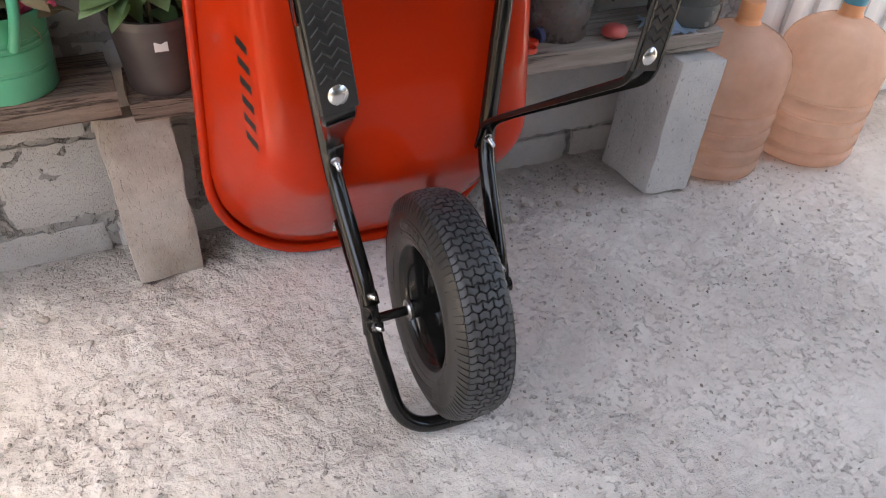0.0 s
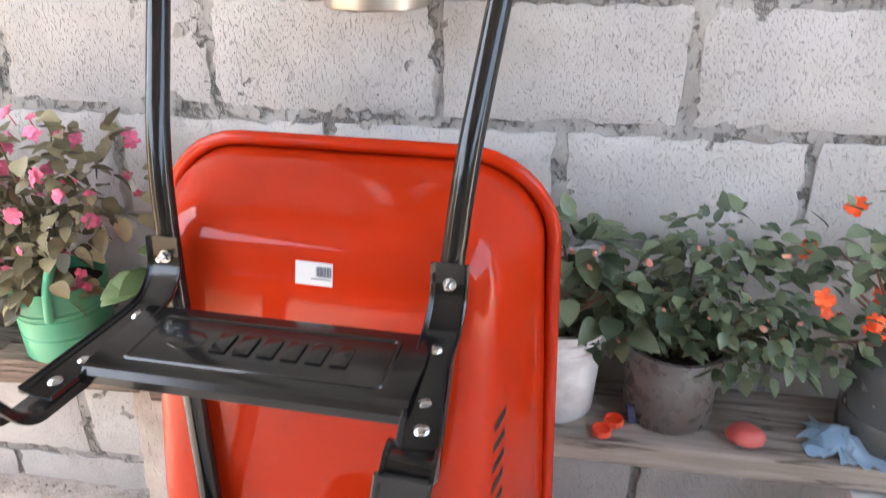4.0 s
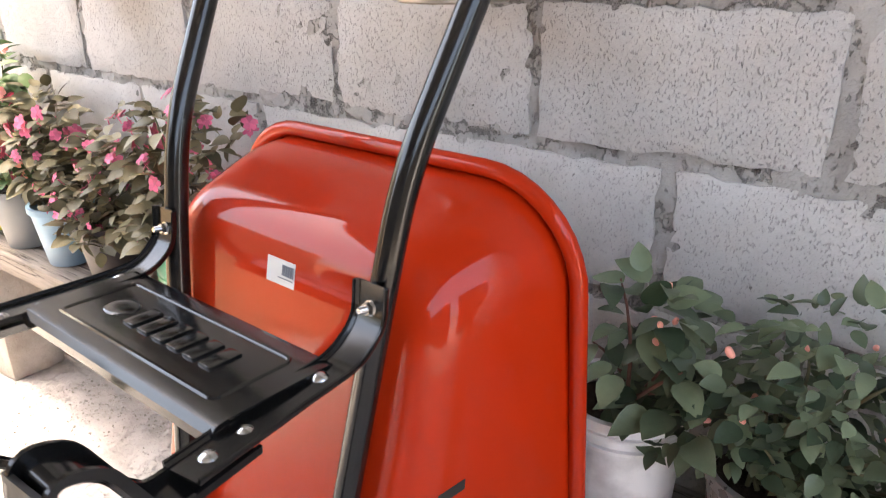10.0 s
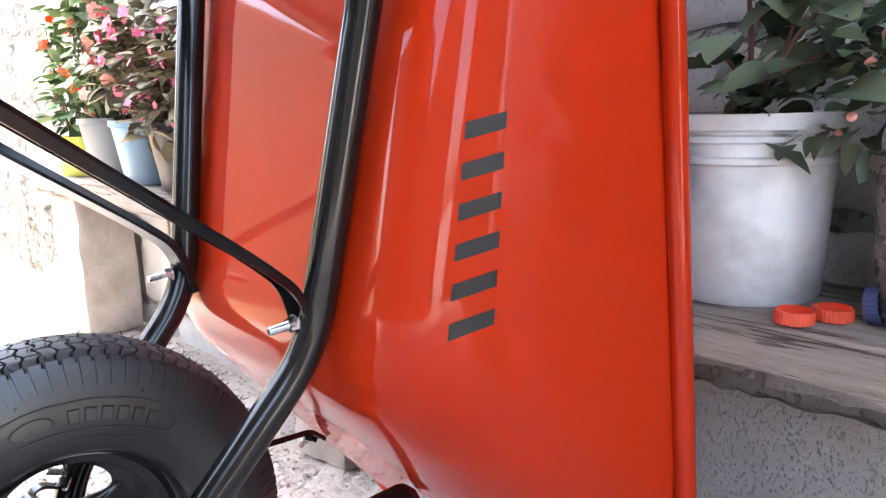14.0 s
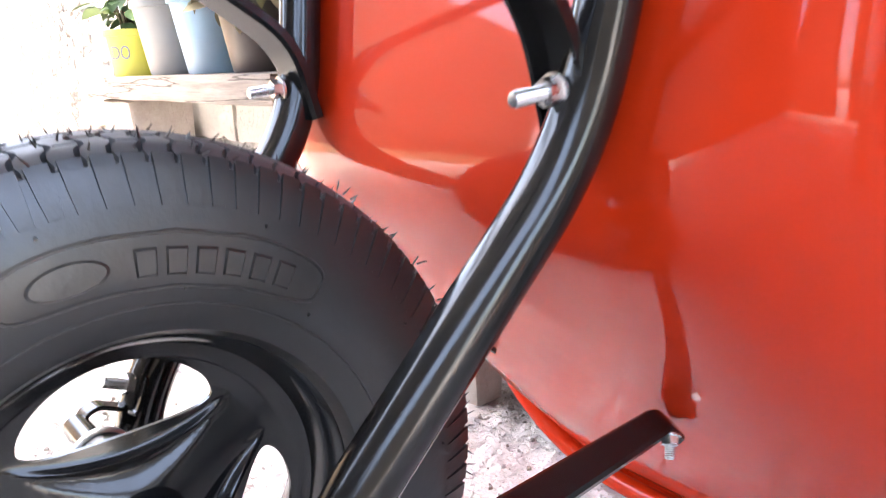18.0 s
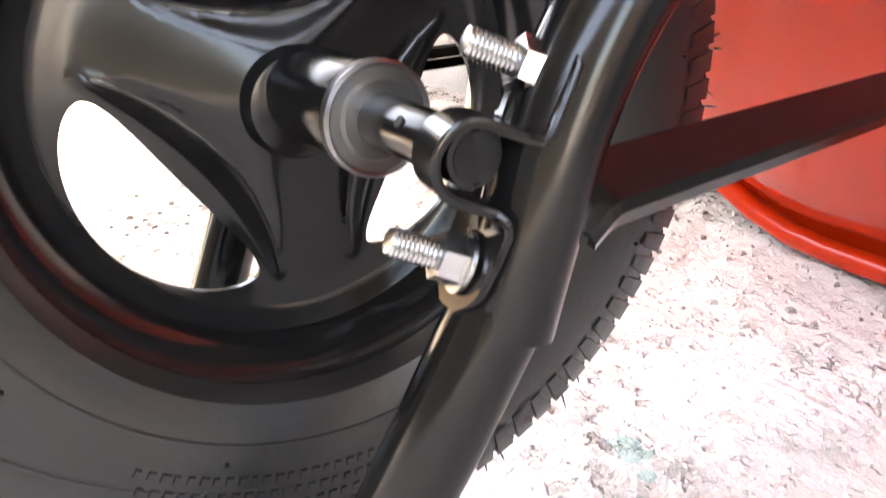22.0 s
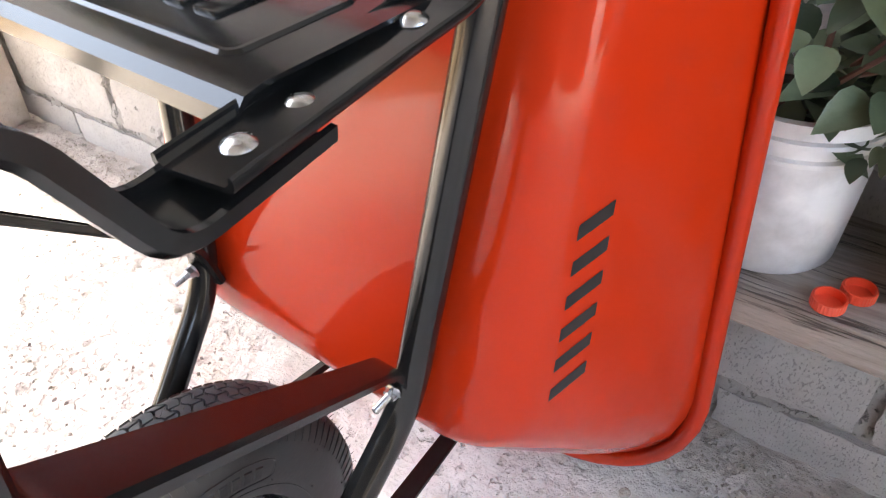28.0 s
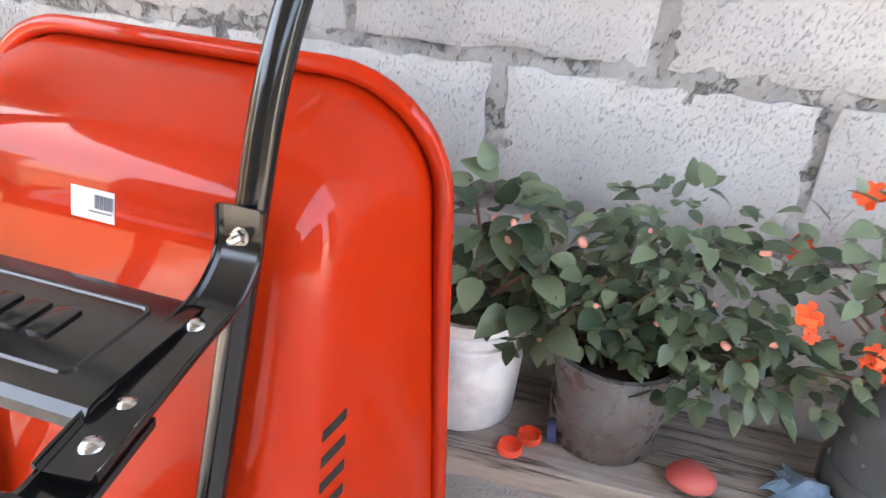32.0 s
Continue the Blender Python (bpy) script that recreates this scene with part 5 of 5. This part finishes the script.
def pot(name, x, y, z, r_low, r_top, h, mat, label, category="potted plant", lip=0.006, group="", wall=0.003, ribs=(), turn=(0, 0), body_label="plastic pot"):
    p = thing(name, Matrix.Translation((x, y, z)) @ Euler((radians(turn[0]), radians(turn[1]), 0)).to_matrix().to_4x4(), label, category, group)
    prof = [(0.0, 0.0), (r_low * 0.96, 0.0), (r_low, 0.004)]
    for f, dr in ribs:
        rr = r_low + (r_top - r_low) * f
        prof += [(rr, f * h - 0.004), (rr + dr, f * h - 0.002), (rr + dr, f * h + 0.003), (rr, f * h + 0.005)]
    prof += [(r_top, h - 0.016), (r_top + lip, h - 0.015), (r_top + lip, h), (r_top - wall, h), (r_top - wall - 0.002, h - 0.02), (r_low - wall, 0.012), (0.0, 0.012)]
    part("pot", lathe(prof, 48), mat, p, body_label, 40)
    soil = bmesh.new()
    n = 26
    c0 = soil.verts.new((0, 0, h * 0.84 + 0.006))
    rows = []
    for f in (0.4, 0.75, 1.0):
        rows.append([soil.verts.new((r_top * 0.93 * f * math.cos(2 * math.pi * k / n), r_top * 0.93 * f * math.sin(2 * math.pi * k / n), h * 0.84 + 0.008 * noise.noise((f * 7, k * 1.3, x * 9)))) for k in range(n)])
    for k in range(n):
        soil.faces.new((c0, rows[0][k], rows[0][(k + 1) % n]))
        for a, b in zip(rows, rows[1:]):
            soil.faces.new((a[k], a[(k + 1) % n], b[(k + 1) % n], b[k]))
    part("soil", soil, SOIL, p, "dark potting soil")
    return p


# to one side: bucket, clear pot and smoky jar with orange-flowered plants
p = pot("potted_plant", 0.012, 1.600, 0.437, 0.078, 0.088, 0.186, WHITE_PLASTIC, "scuffed white bucket planted with green orange-flowered impatiens", ribs=((0.76, 0.0045), (0.87, 0.0045)), body_label="scuffed white plastic bucket")
grow(p, (0, 0, 0.16), [((0.04, -0.02, 0.27), (0.09, 0.07, 0.08)), ((0.08, -0.05, 0.21), (0.07, 0.05, 0.06)), ((0.03, -0.02, 0.33), (0.07, 0.05, 0.05))], LEAF, PETAL_SALMON, 100, 0.054, 9, 0.009, 11, 10, 0.95, STEM_RED)
p = pot("potted_plant", 0.222, 1.598, 0.437, 0.076, 0.084, 0.150, CLOUDY, "cut cloudy plastic pot with a dense green leafy plant", body_label="stained cloudy clear plastic pot")
grow(p, (0, 0, 0.13), [((0.02, -0.02, 0.26), (0.18, 0.085, 0.09)), ((0.04, -0.02, 0.34), (0.12, 0.07, 0.06)), ((0.13, -0.04, 0.19), (0.13, 0.06, 0.08)), ((-0.08, -0.03, 0.21), (0.09, 0.05, 0.06))], LEAF, PETAL_SALMON, 720, 0.033, 14, 0.008, 12, 26, 1.0)
jar = thing("potted_plant", Matrix.Translation((0.600, 1.585, 0.437)), "cut smoky grey bottle planted with tall orange-flowered impatiens", "potted plant")
jar_prof = [(0.0, 0.0), (0.080, 0.0), (0.090, 0.008), (0.092, 0.05), (0.088, 0.058), (0.092, 0.066), (0.092, 0.120), (0.086, 0.150), (0.066, 0.176), (0.048, 0.188), (0.046, 0.196)]
part("jar", lathe(jar_prof + [(max(r - 0.003, 0), z + 0.003) for r, z in reversed(jar_prof)], 44), SMOKED, jar, "upturned smoky grey plastic bottle")
part("soil", lathe([(0.0, 0.006), (0.082, 0.006), (0.086, 0.10), (0.0, 0.115)], 30), SOIL, jar, "dark soil")
grow(jar, (0, 0, 0.17), [((-0.05, -0.02, 0.33), (0.19, 0.075, 0.12)), ((0.12, -0.03, 0.34), (0.14, 0.06, 0.12)), ((-0.14, -0.02, 0.22), (0.10, 0.05, 0.09)), ((0.20, -0.04, 0.22), (0.09, 0.05, 0.08))], LEAF, PETAL_ORANGE, 420, 0.035, 34, 0.0165, 13, 26, 0.95, STEM_RED)

# to the other side: watering can, brown pot and the far row
can_thing = pot("watering_can", -0.935, 1.590, 0.474, 0.082, 0.088, 0.150, GREEN_PLASTIC, "mint green plastic watering can planted with pink impatiens", "potted plant", 0.0, ribs=((0.35, -0.002), (0.62, -0.002), (0.70, -0.002)), body_label="mint green watering can body")
bm = tube(bent([Vector((0.03, -0.085, 0.10)), Vector((0.045, -0.098, 0.15)), Vector((0.05, -0.09, 0.19)), Vector((0.03, -0.04, 0.205))], 0.02), 0.009, 12)
part("handle", bm, GREEN_PLASTIC, can_thing, "green carrying handle")
grow(can_thing, (0, 0, 0.13), [((0.0, -0.02, 0.27), (0.15, 0.075, 0.10)), ((0.12, -0.01, 0.36), (0.13, 0.06, 0.10)), ((-0.12, -0.01, 0.33), (0.12, 0.06, 0.11)), ((0.02, -0.03, 0.40), (0.12, 0.05, 0.08)), ((-0.02, -0.06, 0.17), (0.13, 0.05, 0.06))], LEAF_OLIVE, PETAL_PINK, 440, 0.044, 50, 0.015, 14, 18, 0.95)
p = pot("potted_plant", -0.675, 1.592, 0.442, 0.062, 0.080, 0.150, BROWN_PLASTIC, "dark brown plastic flowerpot with a young broad-leaved plant", body_label="dark brown plastic pot with a price label")
bm = bmesh.new()
box(bm, (-0.012, -0.0765, 0.095), (0.012, -0.0725, 0.113), bevel=0.0004)
part("price_label", bm, STICKER, p, "small white label", 0)
grow(p, (0, 0, 0.12), [((-0.01, -0.01, 0.20), (0.065, 0.05, 0.055))], LEAF_LIGHT, PETAL_SALMON, 26, 0.085, 2, 0.016, 15, 5, 0.8)
p = pot("potted_plant", -1.270, 1.585, 0.463, 0.050, 0.072, 0.150, BROWN_PLASTIC, "dark brown plastic flowerpot with an olive pink-flowered plant", group="far flowerpots")
grow(p, (0, 0, 0.13), [((0.0, -0.02, 0.24), (0.12, 0.08, 0.10)), ((0.08, -0.01, 0.31), (0.13, 0.06, 0.09)), ((0.02, -0.06, 0.17), (0.13, 0.05, 0.07)), ((0.12, -0.04, 0.22), (0.12, 0.05, 0.09))], LEAF_OLIVE, PETAL_PINK, 420, 0.045, 50, 0.015, 16, 16, 1.0)
p = pot("potted_plant", -1.480, 1.585, 0.463, 0.050, 0.072, 0.155, BLUE_PLASTIC, "pale blue plastic flowerpot with a pink-flowered leafy plant", group="far flowerpots", body_label="pale blue plastic pot")
grow(p, (0, 0, 0.13), [((0.0, -0.02, 0.26), (0.12, 0.07, 0.12)), ((0.02, -0.01, 0.36), (0.12, 0.06, 0.09))], LEAF_OLIVE, PETAL_PINK, 280, 0.050, 24, 0.018, 17, 14, 1.0)
p = pot("potted_plant", -1.690, 1.585, 0.463, 0.052, 0.074, 0.160, GREY_PLASTIC, "grey plastic flowerpot with a tall salmon-flowered plant", group="far flowerpots", body_label="grey plastic pot")
grow(p, (0, 0, 0.13), [((0.0, -0.02, 0.30), (0.13, 0.07, 0.13)), ((-0.03, -0.01, 0.44), (0.12, 0.06, 0.10))], LEAF_LIGHT, PETAL_SALMON, 220, 0.055, 18, 0.018, 18, 14, 1.0)
p = pot("potted_plant", -1.915, 1.585, 0.463, 0.060, 0.070, 0.110, YELLOW_PLASTIC, "yellow plastic tub with a leafy plant at the plank's end", group="far flowerpots", body_label="yellow plastic tub with dark letters")
bm = bmesh.new()
word = bpy.data.curves.new("word", "FONT")
word.body, word.size, word.extrude = "DO", 0.045, 0.0006
word_ob = new("tub_letters", word)
deps = bpy.context.evaluated_depsgraph_get()
word_mesh = bpy.data.meshes.new_from_object(word_ob.evaluated_get(deps))
bpy.data.objects.remove(word_ob)
letters = new("tub_letters", word_mesh)
word_mesh.materials.append(INK)
letters.parent = p
letters.matrix_basis = Matrix.Translation((0.018, -0.0705, 0.04)) @ Euler((radians(90), 0, radians(20))).to_matrix().to_4x4()
tagged(letters, "dark printed letters")
grow(p, (0, 0, 0.10), [((0.0, -0.02, 0.22), (0.12, 0.07, 0.10)), ((-0.02, 0.0, 0.36), (0.13, 0.06, 0.12))], LEAF_LIGHT, PETAL_ORANGE, 190, 0.055, 14, 0.020, 19, 12, 1.0)


# ---- things hung on the wall ----
def tin_can():
    c = thing("tin_can_planter", Matrix.Translation((-0.297, 1.612, 1.130)), "ribbed tin can hung on the wall, planted with red impatiens", "potted plant")
    R, H = 0.079, 0.180
    prof = [(0.0, 0.002), (R - 0.004, 0.002), (R - 0.002, 0.0), (R, 0.002), (R, 0.030)]
    for k in range(13):
        z = 0.034 + k * 0.0085
        prof += [(R - 0.0017, z), (R, z + 0.0042)]
    prof += [(R, 0.150), (R, H - 0.004), (R + 0.0016, H - 0.003), (R + 0.0016, H), (R - 0.001, H), (R - 0.002, 0.02), (0.0, 0.02)]
    part("can", lathe(prof, 64), TIN, c, "ribbed bare tin can with rust stains", 25)
    part("soil", lathe([(0.0, 0.150), (R - 0.003, 0.146), (R - 0.003, 0.14), (0.0, 0.14)], 30), SOIL, c)
    bm = bmesh.new()
    sweep(bm, [Vector((0, 0.078, 0.170)), Vector((0, 0.092, 0.176))], circle(0.0025, 8))
    part("nail", bm, ZINC, c, "nail through the can's back")
    grow(c, (0, 0, 0.15), [((0.02, -0.01, 0.225), (0.090, 0.055, 0.045)), ((0.01, 0.0, 0.285), (0.085, 0.045, 0.055)), ((0.060, -0.055, 0.165), (0.040, 0.025, 0.050))], LEAF, PETAL_ORANGE, 170, 0.038, 8, 0.015, 21, 12, 1.0)
    return c


tin_can()


def crate():
    c = thing("wall_crate", Matrix.Translation((-1.17, 1.615, 1.395)), "brown wooden planter box hung on the wall with drooping grass leaves", "planter")
    for name, lo, hi in (("front_board", (-0.15, -0.075, 0.0), (0.15, -0.062, 0.19)), ("side_board", (0.136, -0.062, 0.0), (0.15, 0.08, 0.19)), ("side_board", (-0.15, -0.062, 0.0), (-0.136, 0.08, 0.19)),
                         ("bottom_board", (-0.136, -0.062, 0.0), (0.136, 0.08, 0.014)), ("back_board", (-0.136, 0.068, 0.014), (0.136, 0.08, 0.19))):
        bm = bmesh.new()
        box(bm, lo, hi, bevel=0.003)
        part(name, bm, BOX_WOOD, c)
    bm = bmesh.new()
    rng = random.Random(5)
    for k in range(26):
        x0 = Vector((rng.uniform(-0.12, 0.14), rng.uniform(-0.06, 0.05), 0.18))
        side = rng.choice((-1, 1, 1))
        tip = x0 + Vector((side * rng.uniform(0.05, 0.14), rng.uniform(-0.07, -0.01), rng.uniform(-0.32, 0.05)))
        mid = (x0 + tip) / 2 + Vector((0, 0, 0.14))
        pts = [x0 * (1 - t) ** 2 + mid * 2 * t * (1 - t) + tip * t * t for t in np.linspace(0, 1, 8)]
        pts = [Vector((q.x, min(q.y, 0.07), q.z)) for q in pts]
        sweep(bm, pts, slab(0.008, 0.0006, 0.0001), up=(0, -1, 0.4), scale=[1, 1, 1, 0.95, 0.85, 0.7, 0.5, 0.15])
    tagged(part("grass_leaves", bm, LEAF_LIGHT, c, "long thin drooping leaves", 60), kind="stuff")
    part("soil", box(bmesh.new(), (-0.136, -0.062, 0.15), (0.136, 0.068, 0.165)), SOIL, c)
    return c


crate()
hung = pot("hanging_pot", -1.30, 1.605, 1.115, 0.060, 0.074, 0.14, BROWN_PLASTIC, "dark flowerpot fixed to the block wall", "potted plant", body_label="dark plastic pot")
grow(hung, (0, 0, 0.14), [((0.0, -0.02, 0.20), (0.09, 0.06, 0.06))], LEAF_LIGHT, PETAL_PINK, 50, 0.06, 3, 0.012, 31, 8)
bm = bmesh.new()
sweep(bm, [Vector((0, 0.079, 0.150)), Vector((0, 0.100, 0.155))], circle(0.0025, 8))
part("nail", bm, ZINC, hung)


# ---- small things on the planks and floor ----
def cap(x, y, z, mat, label, tilt=(0, 0)):
    prof = [(0.0, 0.0), (0.0150, 0.0), (0.0168, 0.0015), (0.0168, 0.0125), (0.0150, 0.0130), (0.0148, 0.003), (0.0, 0.003)]
    bm = lathe(prof, 96)
    for v in bm.verts:
        if math.hypot(v.co.x, v.co.y) > 0.0165:
            k = round(math.atan2(v.co.y, v.co.x) / (2 * math.pi) * 96)
            if k % 3 == 0:
                v.co.x *= 1.035
                v.co.y *= 1.035
    ob = mesh_object("bottle_cap", bm, mat, 40)
    ob.matrix_world = Matrix.Translation((x, y, z)) @ Euler((radians(tilt[0]), radians(tilt[1]), 0)).to_matrix().to_4x4()
    return tagged(ob, label, "bottle cap", "loose bottle caps")


cap(0.104, 1.512, 0.437, CAP_RED, "loose red plastic bottle cap lying open on the plank")
cap(0.126, 1.543, 0.437, CAP_RED, "second red bottle cap beside the white bucket")
cap(0.150, 1.556, 0.452, CAP_BLUE, "dark blue bottle cap standing on its edge", (0, 80))
bm = bmesh.new()
bmesh.ops.create_uvsphere(bm, u_segments=28, v_segments=16, radius=1.0, matrix=Matrix.Translation((0, 0, 0.017)) @ Matrix.Diagonal((0.033, 0.028, 0.018, 1)))
roughen(bm, 0.004, 30.0, 2.0)
ob = mesh_object("faded_ball", bm, PINK)
ob.location = (0.345, 1.525, 0.436)
tagged(ob, "flattened faded pink plastic ball lying on the plank", "ball")


def crumpled():
    """A handful of thin film pushed together: folds, a raised lump and two ragged tails."""
    bm = bmesh.new()
    cols, rows = 26, 20
    g = []
    for j in range(rows):
        row = []
        for i in range(cols):
            x, y = 0.125 * (i / (cols - 1) - 0.5), 0.095 * (j / (rows - 1) - 0.5)
            edge = 1.0 - 0.35 * noise.noise((i * 0.45, 3.0, 0)) - 0.35 * noise.noise((j * 0.5, 8.0, 0))
            x, y = x * edge, y * edge
            p = Vector((x, y, 0)) * 30
            fold = 1 - abs(noise.noise((p.x * 1.3 + p.y * 0.6, p.y * 0.8, 2.0))) * 2.2
            lump = math.exp(-((x + 0.012) / 0.036) ** 2 - (y / 0.026) ** 2)
            z = 0.0025 + lump * (0.026 + 0.016 * fold) + 0.010 * max(0.0, fold) ** 2 * (1 - lump)
            x += 0.010 * noise.noise((p.x * 1.6, p.y * 1.6, 9))
            y += 0.010 * noise.noise((p.x * 1.6, p.y * 1.6, 15))
            row.append(bm.verts.new((x, y, z)))
        g.append(row)
    for j in range(rows - 1):
        for i in range(cols - 1):
            bm.faces.new((g[j][i], g[j][i + 1], g[j + 1][i + 1], g[j + 1][i]))
    ob = mesh_object("plastic_bag", bm, BAG, 25)
    ob.matrix_world = Matrix.Translation((0.512, 1.538, 0.437)) @ Euler((0, 0, -0.35)).to_matrix().to_4x4()
    mod = ob.modifiers.new("thickness", "SOLIDIFY")
    mod.thickness = 0.0006
    return tagged(ob, "crumpled pale blue plastic bag on the plank", "plastic bag")


crumpled()


def pebble(x, y, r, mat, label, seed, category="stone chip"):
    bm = bmesh.new()
    bmesh.ops.create_icosphere(bm, subdivisions=2, radius=1.0, matrix=Matrix.Translation((0, 0, r * 0.45)) @ Matrix.Diagonal((r, r * 0.75, r * 0.5, 1)))
    roughen(bm, r * 0.35, 1.1 / r, seed)
    ob = mesh_object("stone_chip", bm, mat, 30)
    ob.location = (x, y, -0.006)
    ob.rotation_euler = (0, 0, seed)
    return tagged(ob, label, category, "loose chips")


pebble(-0.183, 1.362, 0.008, WHITE_PLASTIC, "small white chip lying on the dusty floor", 1.0)
for k, (x, y, r) in enumerate(((0.10, 1.47, 0.014), (0.17, 1.52, 0.018), (0.25, 1.49, 0.012), (0.34, 1.53, 0.016), (0.05, 1.54, 0.013), (-0.05, 1.50, 0.010), (0.30, 1.42, 0.010), (-1.0, 1.50, 0.012), (-0.92, 1.40, 0.009), (0.40, 1.40, 0.012))):
    pebble(x, y, r, OLD_BLOCK, "crumb of broken concrete on the floor by the wall", 2.0 + k)
grit_rng = random.Random(9)
grit = bmesh.new()
for k in range(14000):
    x, y = grit_rng.uniform(-1.7, 1.15), grit_rng.uniform(0.5, 1.66) if k % 3 else 1.68 - abs(grit_rng.gauss(0, 0.10))
    if noise.noise((x * 3.1, y * 3.1, 20.0)) + 0.7 * noise.noise((x * 11, y * 11, 8.0)) + (0.3 if k % 3 == 0 else 0.0) < 0.12:
        continue
    r = 0.0012 + 0.0050 * grit_rng.random() ** 3
    h = floor_height(x, y)
    v = [grit.verts.new((x + r * math.cos(a) * grit_rng.uniform(0.6, 1.2), y + r * math.sin(a) * grit_rng.uniform(0.6, 1.2), h - r * 0.3)) for a in (0.3, 1.8, 3.3, 4.9)]
    w = [grit.verts.new((c.co.x * 0.55 + x * 0.45, c.co.y * 0.55 + y * 0.45, h + r * grit_rng.uniform(0.4, 0.8))) for c in v]
    grit.faces.new(w)
    for i in range(4):
        grit.faces.new((v[i], v[(i + 1) % 4], w[(i + 1) % 4], w[i]))
tagged(mesh_object("grit", grit, GRIT, 0), "loose grit and crumbs scattered over the floor", "grit", kind="stuff")


# ---- wall pieces: each concrete block its own object ----
PITCH_X, PITCH_Z, JOINT = 0.4150, 0.2115, 0.013
BED = 0.924
full = [block_mesh("concrete_block", PITCH_X - JOINT, PITCH_Z - JOINT, 0.06, 1.0 + 2.7 * k, BLOCK, 18) for k in range(9)]
rng = random.Random(4)
for row in range(-5, 8):
    z = BED + (row + 0.5) * PITCH_Z
    shift = 0.2035 if row % 2 == 0 else -0.002
    for k in range(-9, 7):
        x = shift + (k + 0.5) * PITCH_X
        if x - PITCH_X / 2 < -3.1 or x + PITCH_X / 2 > 1.08:
            continue
        ob = new("concrete_block", rng.choice(full))
        ob.parent = wall_north
        ob.matrix_basis = pose(x + rng.uniform(-0.004, 0.004), WALL_Y + rng.uniform(-0.003, 0.003), z + rng.uniform(-0.003, 0.003), 0, rng.uniform(-0.4, 0.4), rng.uniform(-0.3, 0.3))
